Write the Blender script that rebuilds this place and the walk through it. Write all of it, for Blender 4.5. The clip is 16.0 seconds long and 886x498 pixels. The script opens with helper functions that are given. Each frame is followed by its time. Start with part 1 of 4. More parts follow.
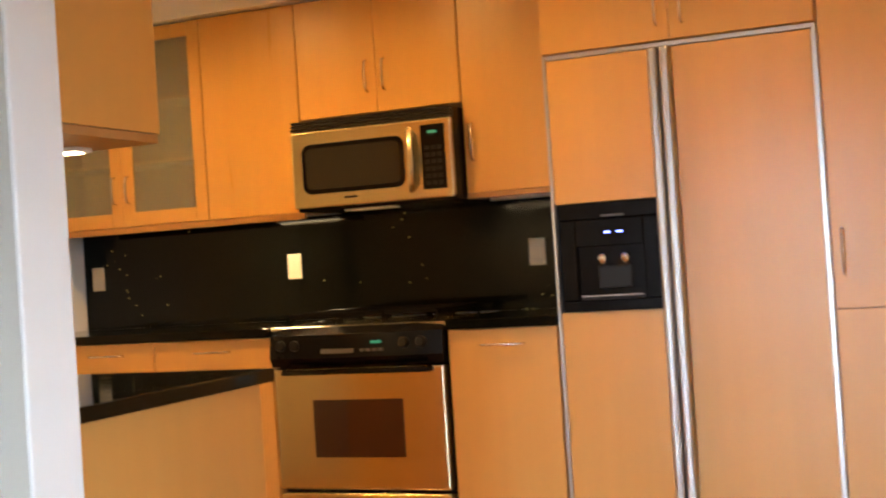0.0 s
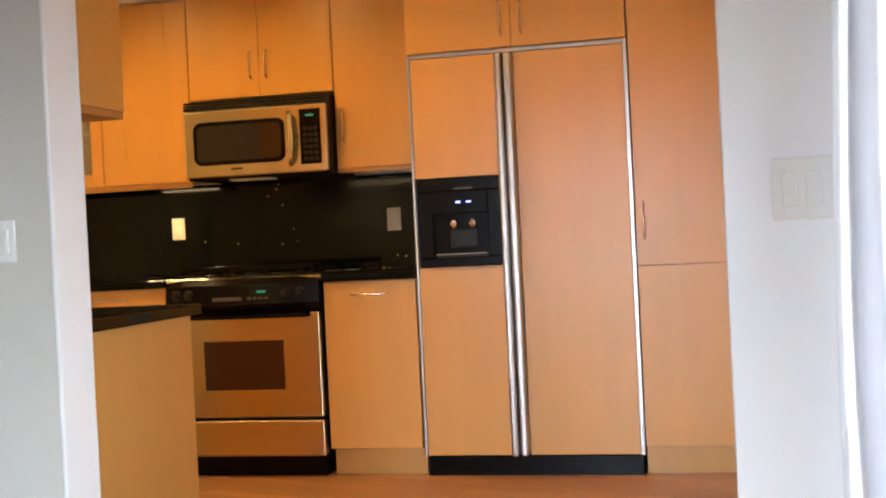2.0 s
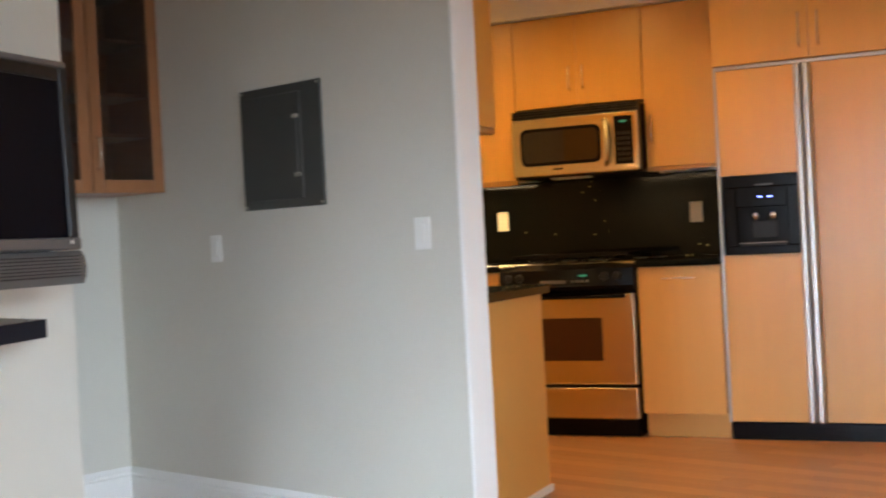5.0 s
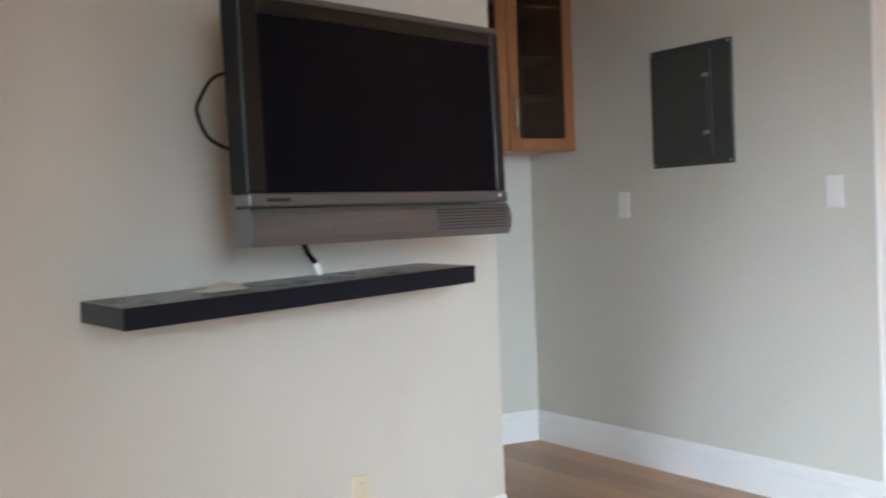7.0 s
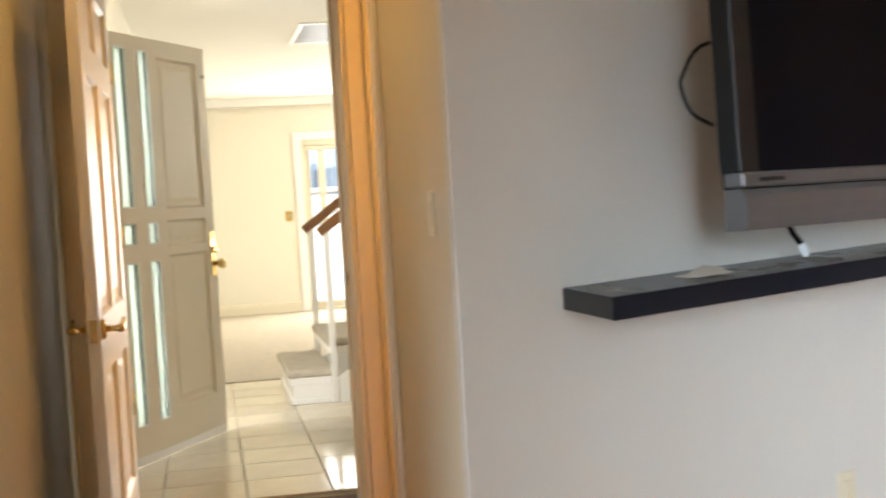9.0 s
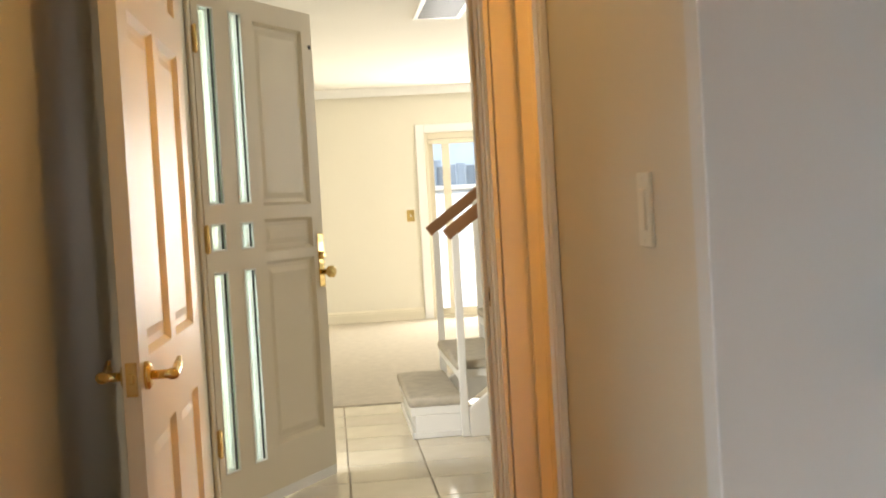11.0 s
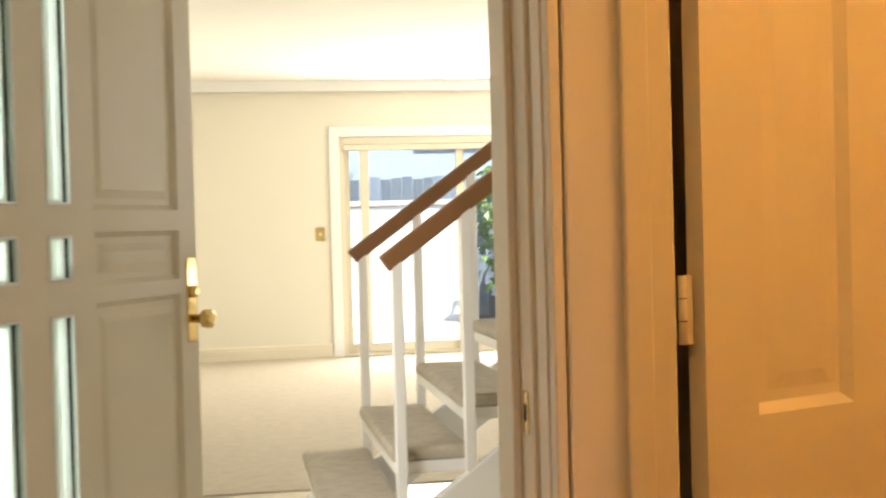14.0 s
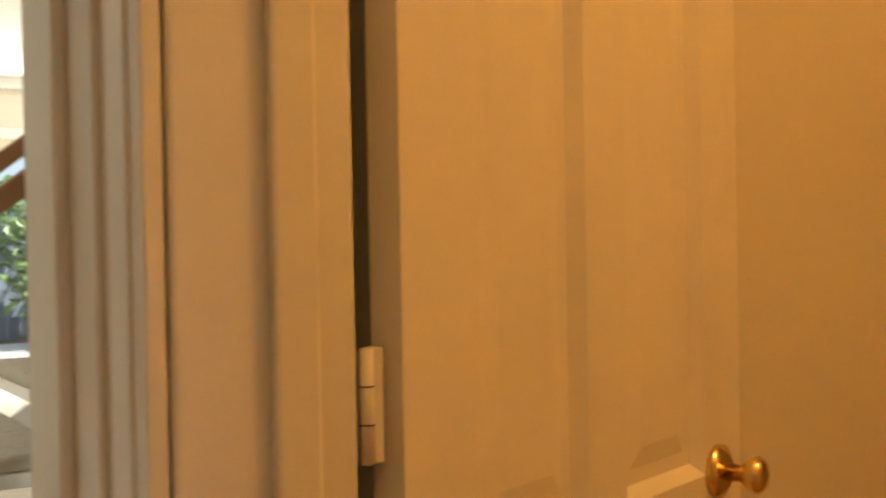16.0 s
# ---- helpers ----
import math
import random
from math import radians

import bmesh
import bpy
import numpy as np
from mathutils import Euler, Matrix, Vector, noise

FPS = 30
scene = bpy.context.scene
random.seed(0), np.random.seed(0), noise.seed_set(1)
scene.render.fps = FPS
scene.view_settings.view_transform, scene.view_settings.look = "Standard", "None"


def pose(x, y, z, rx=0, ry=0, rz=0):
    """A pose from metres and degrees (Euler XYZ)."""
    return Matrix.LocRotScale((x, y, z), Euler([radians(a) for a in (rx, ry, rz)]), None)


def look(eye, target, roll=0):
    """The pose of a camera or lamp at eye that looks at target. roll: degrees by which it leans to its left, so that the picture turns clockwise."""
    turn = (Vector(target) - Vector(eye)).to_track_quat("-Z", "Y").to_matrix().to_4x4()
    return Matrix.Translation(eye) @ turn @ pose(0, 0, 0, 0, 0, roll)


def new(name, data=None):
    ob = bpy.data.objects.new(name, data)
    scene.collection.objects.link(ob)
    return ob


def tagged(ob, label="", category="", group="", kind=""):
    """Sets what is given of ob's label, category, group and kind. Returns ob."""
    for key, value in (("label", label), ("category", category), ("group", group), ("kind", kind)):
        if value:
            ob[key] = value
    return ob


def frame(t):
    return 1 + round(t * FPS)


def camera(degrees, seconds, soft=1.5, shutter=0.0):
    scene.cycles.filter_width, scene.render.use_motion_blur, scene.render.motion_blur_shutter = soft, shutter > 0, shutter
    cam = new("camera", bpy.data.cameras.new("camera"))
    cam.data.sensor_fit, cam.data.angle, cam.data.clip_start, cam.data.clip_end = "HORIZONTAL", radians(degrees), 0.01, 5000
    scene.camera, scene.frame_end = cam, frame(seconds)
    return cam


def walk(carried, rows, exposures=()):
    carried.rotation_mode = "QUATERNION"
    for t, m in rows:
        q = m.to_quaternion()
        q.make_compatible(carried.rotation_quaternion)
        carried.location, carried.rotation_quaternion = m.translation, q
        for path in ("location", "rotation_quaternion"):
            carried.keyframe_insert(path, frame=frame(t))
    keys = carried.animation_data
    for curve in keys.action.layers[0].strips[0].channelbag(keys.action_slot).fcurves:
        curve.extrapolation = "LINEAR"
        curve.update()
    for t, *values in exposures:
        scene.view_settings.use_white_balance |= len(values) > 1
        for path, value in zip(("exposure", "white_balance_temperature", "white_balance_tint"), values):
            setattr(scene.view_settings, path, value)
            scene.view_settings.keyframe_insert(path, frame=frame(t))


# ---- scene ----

# ---- the camera and its walk ----
cam = camera(39.2, 16.0, soft=2.0, shutter=0.5)
PATH = [
    (0, (2.781, -1.665, 1.206), (1.491, -0.137, 1.23), -3.7),
    (0.5, (2.945, -1.865, 1.156), (1.737, -0.271, 1.172), -3.4),
    (1, (2.980, -2.187, 1.135), (1.875, -0.521, 1.135), -3.0),
    (1.5, (3.005, -2.494, 1.113), (1.973, -0.781, 1.108), -2.7),
    (2, (3.147, -2.636, 1.133), (2.108, -0.927, 1.112), -2.8),
    (2.5, (3.218, -2.791, 1.127), (2.17, -1.088, 1.105), -3.0),
    (3, (3.27, -3.023, 1.153), (2.224, -1.319, 1.124), -2.9),
    (3.2, (3.285, -3.113, 1.175), (2.239, -1.408, 1.14), -2.9),
    (5.3, (3.477, -3.6, 1.141), (2.041, -2.208, 1.127), -3.0),
    (5.5, (3.506, -3.625, 1.135), (2.024, -2.283, 1.12), -3.0),
    (6, (3.493, -3.655, 1.143), (1.914, -2.428, 1.112), -2.6),
    (6.5, (3.488, -3.665, 1.138), (1.818, -2.565, 1.098), -2.3),
    (7, (3.51, -3.706, 1.136), (1.763, -2.734, 1.085), -2.1),
    (7.5, (3.508, -3.75, 1.131), (1.696, -2.905, 1.074), -2.2),
    (8, (3.46, -3.776, 1.144), (1.588, -3.074, 1.074), -2.2),
    (8.5, (3.427, -3.853, 1.156), (1.506, -3.301, 1.086), -2.5),
    (9, (3.276, -3.833, 1.19), (1.312, -3.46, 1.11), -3.4),
    (9.5, (3.02, -3.772, 1.207), (1.036, -3.529, 1.134), -3.4),
    (10, (2.727, -3.755, 1.214), (0.739, -3.546, 1.138), -2.9),
    (10.2, (2.596, -3.762, 1.206), (0.607, -3.561, 1.132), -3.1),
    (12.3, (1.07, -3.751, 1.169), (-0.922, -3.588, 1.105), -3.0),
    (12.5, (0.894, -3.771, 1.173), (-1.097, -3.589, 1.11), -2.4),
    (13, (0.563, -3.786, 1.174), (-1.422, -3.555, 1.115), -1.7),
    (13.5, (0.309, -3.745, 1.161), (-1.671, -3.47, 1.111), -1.8),
    (14, (0.054, -3.692, 1.167), (-1.917, -3.352, 1.126), -1.5),
    (14.5, (-0.176, -3.665, 1.157), (-2.114, -3.171, 1.137), -0.8),
    (15, (-0.336, -3.668, 1.175), (-2.209, -2.968, 1.163), -1.2),
    (15.5, (-0.516, -3.618, 1.167), (-2.312, -2.738, 1.170), -1.0),
    (16, (-0.644, -3.554, 1.182), (-2.355, -2.518, 1.149), -1.0),
]
EXPOSURES = [(0.0, 1.34), (1.0, 1.33), (2.0, 1.22), (3.0, 1.06), (5.5, 1.08), (7.0, 1.12), (8.0, 1.26), (9.0, 1.2), (10.0, 1.02), (12.5, 1.0), (14.5, 1.02), (15.2, 0.98), (16.0, 0.7)]
walk(cam, [(t, look(eye, target, roll)) for t, eye, target, roll in PATH], EXPOSURES)

# ---- world, sun and large lights ----
world = bpy.data.worlds.new("world")
scene.world = world
world.use_nodes = True
wn = world.node_tree.nodes
sky = wn.new("ShaderNodeTexSky")
sky.sky_type, sky.sun_disc, sky.sun_elevation, sky.sun_rotation = "NISHITA", False, radians(52), radians(55)
wn["Background"].inputs[1].default_value = 0.15
world.node_tree.links.new(sky.outputs[0], wn["Background"].inputs[0])


def lamp(name, kind, energy, color, m, size=0.1, size_y=None, angle=None, spot=None, spread=180):
    data = bpy.data.lights.new(name, kind)
    data.energy, data.color = energy, color
    if kind == "AREA":
        data.shape, data.size, data.size_y, data.spread = "RECTANGLE", size, size_y or size, radians(spread)
    elif kind == "SUN":
        data.angle = angle
    else:
        data.shadow_soft_size = size
        if kind == "SPOT":
            data.spot_size, data.spot_blend = spot, 0.7
    ob = new(name, data)
    ob.matrix_basis = m
    return ob


lamp("sun", "SUN", 5.0, (1, 0.95, 0.88), look((0, 0, 0), (-0.5, -0.35, -0.79)), angle=radians(0.5))
DAY, COOL = (1.0, 0.96, 0.88), (0.69, 0.83, 1.0)
WARM, AMBER = (1.0, 0.505, 0.13), (1.0, 0.45, 0.075)
# sky light in the openings: sliding door, entry door, room's glazed door, added windows
lamp("slider_daylight", "AREA", 78, DAY, look((-10.9, -1.5, 1.1), (0, -1.5, 1.0)), 2.2, 1.9)
# living room window is unseen, added to brighten the living room and hall
lamp("living_fill_daylight", "AREA", 108, DAY, look((-8.2, 2.85, 1.5), (-8.2, -4, 1.2)), 3.4, 1.7)
lamp("entry_daylight", "AREA", 23, DAY, look((-3.3, -4.42, 1.1), (-3.3, 0, 1.0)), 0.85, 1.9)
lamp("room_window_daylight", "AREA", 3, COOL, look((3.55, -0.29, 1.15), (3.2, -5, 0.4)), 1.5, 1.9)
# side and rear windows are unseen; their beams are aimed to brighten the walls
lamp("side_fill_daylight", "AREA", 10.5, COOL, look((5.17, -3.0, 1.5), (0.0, -1.1, 0.3)), 2.1, 1.3, spread=42)
lamp("rear_fill_daylight", "AREA", 15.5, COOL, look((3.2, -6.97, 1.5), (1.3, -0.27, -0.7)), 2.0, 1.3, spread=44)

# ---- materials ----
def material(name, color, rough=0.5, metal=0.0, var=0.08, scale=6.0, bump=0.02, bscale=120.0, stretch=(1, 1, 1), spec=0.5, color2=None, island=False, coat=0.0):
    """A surface with variation at a large and a small scale, and fine relief."""
    mat = bpy.data.materials.new(name)
    mat.use_nodes = True
    nt = mat.node_tree
    b = nt.nodes["Principled BSDF"]
    b.inputs["Roughness"].default_value, b.inputs["Metallic"].default_value = rough, metal
    b.inputs["Specular IOR Level"].default_value = spec
    b.inputs["Coat Weight"].default_value = coat
    tc = nt.nodes.new("ShaderNodeTexCoord")
    mp = nt.nodes.new("ShaderNodeMapping")
    mp.inputs["Scale"].default_value = stretch
    nt.links.new(tc.outputs["Object"], mp.inputs["Vector"])
    n1, n2 = nt.nodes.new("ShaderNodeTexNoise"), nt.nodes.new("ShaderNodeTexNoise")
    n1.inputs["Scale"].default_value, n1.inputs["Detail"].default_value = scale, 5
    n2.inputs["Scale"].default_value, n2.inputs["Detail"].default_value = bscale, 3
    for n in (n1, n2):
        nt.links.new(mp.outputs[0], n.inputs["Vector"])
    ramp = nt.nodes.new("ShaderNodeMix")
    ramp.data_type = "RGBA"
    dark = color2 or tuple(c * (1 - 2.2 * var) for c in color)
    lite = tuple(min(1, c * (1 + 0.6 * var)) for c in color)
    ramp.inputs["A"].default_value, ramp.inputs["B"].default_value = (*dark, 1), (*lite, 1)
    nt.links.new(n1.outputs["Fac"], ramp.inputs["Factor"])
    out = ramp.outputs["Result"]
    if island:
        info = nt.nodes.new("ShaderNodeObjectInfo")
        hsv = nt.nodes.new("ShaderNodeHueSaturation")
        mr = nt.nodes.new("ShaderNodeMapRange")
        mr.inputs["To Min"].default_value, mr.inputs["To Max"].default_value = 1 - 1.6 * var, 1 + 1.6 * var
        nt.links.new(info.outputs["Random"], mr.inputs["Value"])
        nt.links.new(mr.outputs[0], hsv.inputs["Value"])
        nt.links.new(out, hsv.inputs["Color"])
        out = hsv.outputs["Color"]
    nt.links.new(out, b.inputs["Base Color"])
    rr = nt.nodes.new("ShaderNodeMapRange")
    rr.inputs["To Min"].default_value, rr.inputs["To Max"].default_value = max(0.02, rough - 0.06), min(1, rough + 0.06)
    nt.links.new(n1.outputs["Fac"], rr.inputs["Value"])
    nt.links.new(rr.outputs[0], b.inputs["Roughness"])
    if bump:
        bp = nt.nodes.new("ShaderNodeBump")
        bp.inputs["Strength"].default_value, bp.inputs["Distance"].default_value = min(1, bump * 10), 0.004
        nt.links.new(n2.outputs["Fac"], bp.inputs["Height"])
        nt.links.new(bp.outputs[0], b.inputs["Normal"])
    return mat


def emitter(name, color, strength):
    mat = bpy.data.materials.new(name)
    mat.use_nodes = True
    b = mat.node_tree.nodes["Principled BSDF"]
    b.inputs["Base Color"].default_value = (*(c * 0.1 for c in color), 1)
    b.inputs["Emission Color"].default_value, b.inputs["Emission Strength"].default_value = (*color, 1), strength
    return mat


def glass(name, tint=(1, 1, 1), rough=0.0):
    mat = bpy.data.materials.new(name)
    mat.use_nodes = True
    b = mat.node_tree.nodes["Principled BSDF"]
    b.inputs["Base Color"].default_value = (*tint, 1)
    b.inputs["Roughness"].default_value, b.inputs["Transmission Weight"].default_value, b.inputs["IOR"].default_value = rough, 1.0, 1.45
    return mat


def granite():
    mat = material("black_granite", (0.004, 0.005, 0.004), 0.06, var=0.3, scale=9, bump=0, coat=0.0, spec=0.18)
    nt = mat.node_tree
    b = nt.nodes["Principled BSDF"]
    tc = nt.nodes["Texture Coordinate"]
    v = nt.nodes.new("ShaderNodeTexVoronoi")
    v.inputs["Scale"].default_value = 26
    n = nt.nodes.new("ShaderNodeTexNoise")
    n.inputs["Scale"].default_value = 5
    for q in (v, n):
        nt.links.new(tc.outputs["Object"], q.inputs["Vector"])
    lt = nt.nodes.new("ShaderNodeMath")
    lt.operation, lt.inputs[1].default_value = "LESS_THAN", 0.13
    gt = nt.nodes.new("ShaderNodeMath")
    gt.operation, gt.inputs[1].default_value = "GREATER_THAN", 0.60
    mu = nt.nodes.new("ShaderNodeMath")
    mu.operation = "MULTIPLY"
    nt.links.new(v.outputs["Distance"], lt.inputs[0])
    nt.links.new(n.outputs["Fac"], gt.inputs[0])
    nt.links.new(lt.outputs[0], mu.inputs[0])
    nt.links.new(gt.outputs[0], mu.inputs[1])
    mix = nt.nodes.new("ShaderNodeMix")
    mix.data_type = "RGBA"
    old = b.inputs["Base Color"].links[0].from_socket
    nt.links.new(old, mix.inputs["A"])
    mix.inputs["B"].default_value = (0.42, 0.37, 0.16, 1)
    nt.links.new(mu.outputs[0], mix.inputs["Factor"])
    nt.links.new(mix.outputs["Result"], b.inputs["Base Color"])
    return mat


MAPLE = material("maple_veneer", (0.67, 0.375, 0.105), 0.30, var=0.03, scale=3.0, stretch=(5, 5, 0.35), bump=0.004, bscale=60, color2=(0.61, 0.335, 0.088))
# darker maple for cabinet bodies, trim strips and bottom panels
MAPLE_DARK = material("maple_darker", (0.46, 0.25, 0.09), 0.4, var=0.12, scale=3, stretch=(4, 4, 0.5), bump=0.004)
CHERRY = material("cherry_wood", (0.36, 0.15, 0.06), 0.35, var=0.14, scale=3, stretch=(4, 4, 0.5), bump=0.006)
OAK_RAIL = material("oak_handrail", (0.26, 0.12, 0.045), 0.4, var=0.2, scale=8, stretch=(3, 0.5, 1), bump=0.01)
FLOOR_WOOD = material("oak_floor_plank", (0.44, 0.235, 0.115), 0.36, var=0.11, scale=4, stretch=(0.6, 9, 1), bump=0.006, bscale=50, island=True)
SUBFLOOR = material("dark_floor_joint", (0.10, 0.05, 0.025), 0.7, var=0.1)
WALL = material("beige_wall_paint", (0.615, 0.588, 0.515), 0.75, var=0.025, scale=1.6, bump=0.008, bscale=160)
# warm light of the passage and the bathroom's dimmer wall, put into the colour
WALL_WARM_TINT = material("warm_light_wall_tint", (0.61, 0.54, 0.39), 0.7, var=0.025, scale=1.6, bump=0.008, bscale=160)
WALL_CREAM = material("cream_wall_paint", (0.72, 0.68, 0.57), 0.75, var=0.02, scale=1.6, bump=0.008, bscale=160)
WHITE_WALL = material("white_wall_paint", (0.84, 0.85, 0.85), 0.7, var=0.02, scale=1.6, bump=0.008, bscale=160)
WHITE = material("white_trim_paint", (0.80, 0.79, 0.76), 0.35, var=0.02, scale=4, bump=0.003)
CREAM = material("cream_trim_paint", (0.72, 0.66, 0.52), 0.32, var=0.03, scale=4, bump=0.004)
DOOR_PAINT = material("off_white_door_paint", (0.71, 0.64, 0.51), 0.40, var=0.015, scale=3, bump=0.0)
CEIL = material("ceiling_paint", (0.80, 0.78, 0.72), 0.9, var=0.02, scale=2, bump=0.02, bscale=90)
CARPET = material("beige_carpet", (0.56, 0.50, 0.40), 0.97, var=0.10, scale=14, bump=0.09, bscale=260, spec=0.1)
STAIR_CARPET = material("taupe_stair_carpet", (0.56, 0.51, 0.42), 0.97, var=0.16, scale=22, bump=0.1, bscale=200, spec=0.1)
TILE = material("glazed_cream_tile", (0.66, 0.60, 0.48), 0.13, var=0.06, scale=7, bump=0.003, island=True)
GROUT = material("tan_grout", (0.36, 0.30, 0.22), 0.9, var=0.1)
GRANITE = granite()
STEEL = material("brushed_stainless", (0.68, 0.63, 0.45), 0.22, 1.0, var=0.03, scale=5, stretch=(0.4, 4, 10), bump=0.0)
ALU = material("satin_aluminium", (0.52, 0.50, 0.47), 0.34, 1.0, var=0.04, scale=20, bump=0.002)
CHROME = material("chrome", (0.85, 0.84, 0.82), 0.08, 1.0, var=0.02, bump=0)
NICKEL = material("brushed_nickel", (0.76, 0.70, 0.62), 0.26, 1.0, var=0.04, bump=0)
BRASS = material("polished_brass", (0.86, 0.64, 0.27), 0.15, 1.0, var=0.08, scale=20, bump=0.002)
BLACK = material("black_plastic", (0.005, 0.005, 0.006), 0.2, var=0.15, scale=20, bump=0.0, spec=0.13)
BLACK_GLASS = material("black_glass", (0.010, 0.008, 0.008), 0.05, var=0.1, bump=0, coat=0.5)
OVEN_GLASS = material("dark_oven_glass", (0.035, 0.012, 0.008), 0.06, var=0.1, bump=0, coat=0.5)
SCREEN = material("matte_screen", (0.004, 0.005, 0.008), 0.24, var=0.05, scale=0.4, bump=0, spec=0.05)
BEZEL = material("charcoal_bezel", (0.010, 0.010, 0.010), 0.4, spec=0.25, var=0.08, scale=15, bump=0.004)
SILVER = material("silver_plastic", (0.125, 0.123, 0.12), 0.38, 0.4, var=0.05, scale=20, bump=0.004)
SPEAKER = material("grey_speaker_cloth", (0.15, 0.14, 0.135), 0.55, 0.2, var=0.08, scale=30, bump=0.04, bscale=400)
SHELF = material("black_brown_laminate", (0.016, 0.016, 0.016), 0.28, var=0.1, scale=5, bump=0.0, spec=0.3)
SHELF_EDGE = material("blue_black_laminate", (0.008, 0.011, 0.018), 0.4, var=0.12, scale=6, bump=0.006, spec=0.15)
PANEL_GREY = material("grey_enamel", (0.062, 0.066, 0.062), 0.42, 0.1, var=0.08, scale=10, bump=0.006, bscale=200)
PLASTIC = material("white_plastic", (0.80, 0.79, 0.75), 0.3, var=0.015, scale=20, bump=0)
IVORY = material("ivory_plastic", (0.66, 0.58, 0.40), 0.35, var=0.03, scale=20, bump=0)
FABRIC = material("white_curtain_cloth", (0.86, 0.87, 0.88), 0.9, var=0.03, scale=6, bump=0.03, bscale=500)
fb = FABRIC.node_tree
tl, mx = fb.nodes.new("ShaderNodeBsdfTranslucent"), fb.nodes.new("ShaderNodeMixShader")
tl.inputs["Color"].default_value, mx.inputs[0].default_value = (0.88, 0.92, 1.0, 1), 0.5
fb.links.new(fb.nodes["Principled BSDF"].outputs[0], mx.inputs[1])
fb.links.new(tl.outputs[0], mx.inputs[2])
fb.links.new(mx.outputs[0], fb.nodes["Material Output"].inputs["Surface"])
HOLE_SHADE = material("latch_hole_shade", (0.02, 0.008, 0.004), 0.9, var=0.1, bump=0)
GLASS = glass("clear_glass", (0.97, 1.0, 0.99))
TINT = glass("green_tinted_glass", (0.60, 0.87, 0.87), 0.12)
FROST = glass("frosted_glass", (0.72, 0.76, 0.68), 0.16)
FROST.node_tree.nodes["Principled BSDF"].inputs["Transmission Weight"].default_value = 0.8
SMOKE = glass("smoked_glass", (0.55, 0.50, 0.46), 0.05)
LED_BLUE = emitter("blue_indicator", (0.15, 0.2, 1.0), 6)
LED_GREEN = emitter("green_clock", (0.1, 0.9, 0.5), 0.12)
BULB = emitter("warm_bulb", (1.0, 0.75, 0.45), 12)
PATIO = material("pale_concrete", (0.55, 0.52, 0.47), 0.9, var=0.1, scale=2, bump=0.03)
EARTH = material("garden_earth", (0.12, 0.10, 0.06), 0.95, var=0.25, scale=1, bump=0.05)
FENCE = material("weathered_fence_board", (0.22, 0.27, 0.33), 0.85, var=0.2, scale=3, stretch=(5, 5, 0.5), bump=0.03, island=True)
LEAF = material("green_leaf", (0.26, 0.38, 0.11), 0.4, var=0.3, scale=9, bump=0.01, color2=(0.09, 0.16, 0.04))
BARK = material("brown_bark", (0.10, 0.07, 0.05), 0.9, var=0.25, scale=20, bump=0.06)
STUCCO = material("pale_blue_stucco", (0.40, 0.47, 0.55), 0.9, var=0.06, scale=2, bump=0.03)
ROOF = material("grey_shingle_roof", (0.12, 0.12, 0.13), 0.9, var=0.2, scale=6, bump=0.05)
PAPER = material("cream_paper", (0.62, 0.55, 0.44), 0.8, var=0.08, scale=30, bump=0.01)


# ---- building helpers ----
def box(bm, x0, y0, z0, x1, y1, z1, bevel=0.0, seg=1):
    r = bmesh.ops.create_cube(bm, size=1.0, matrix=Matrix.LocRotScale(((x0 + x1) / 2, (y0 + y1) / 2, (z0 + z1) / 2), None, (abs(x1 - x0), abs(y1 - y0), abs(z1 - z0))))
    if bevel:
        edges = list({e for v in r["verts"] for e in v.link_edges})
        bmesh.ops.bevel(bm, geom=edges, offset=bevel, segments=seg, affect="EDGES", profile=0.5)
    return bm


def boxes(*rows, bevel=0.003, seg=1):
    bm = bmesh.new()
    for r in rows:
        box(bm, *r, bevel=bevel, seg=seg)
    return bm


def prism(points, z0, z1, bevel=0.0):
    """An upright slab over a footprint."""
    bm = bmesh.new()
    vs = [bm.verts.new((x, y, z0)) for x, y in points]
    f = bm.faces.new(vs)
    r = bmesh.ops.extrude_face_region(bm, geom=[f])
    bmesh.ops.translate(bm, verts=[v for v in r["geom"] if isinstance(v, bmesh.types.BMVert)], vec=(0, 0, z1 - z0))
    bmesh.ops.recalc_face_normals(bm, faces=bm.faces)
    if bevel:
        bmesh.ops.bevel(bm, geom=list(bm.edges), offset=bevel, segments=2, affect="EDGES", profile=0.5)
    return bm


def tube(points, r, seg=10, bm=None):
    """A round bar along points; r is one radius or one for each point."""
    bm = bm or bmesh.new()
    pts = [Vector(p) for p in points]
    rs = r if isinstance(r, (list, tuple)) else [r] * len(pts)
    rings, made = [], []
    for i, p in enumerate(pts):
        d = (pts[min(i + 1, len(pts) - 1)] - pts[max(i - 1, 0)]).normalized()
        a = d.orthogonal().normalized() if i == 0 else (rings_a - d * rings_a.dot(d)).normalized()
        rings_a = a
        b = d.cross(a)
        rings.append([bm.verts.new(p + (a * math.cos(k * math.tau / seg) + b * math.sin(k * math.tau / seg)) * rs[i]) for k in range(seg)])
    for p, q in zip(rings, rings[1:]):
        for k in range(seg):
            made.append(bm.faces.new((p[k], p[(k + 1) % seg], q[(k + 1) % seg], q[k])))
            made[-1].smooth = True
    made += [bm.faces.new(rings[0][::-1]), bm.faces.new(rings[-1])]
    bmesh.ops.recalc_face_normals(bm, faces=made)
    return bm


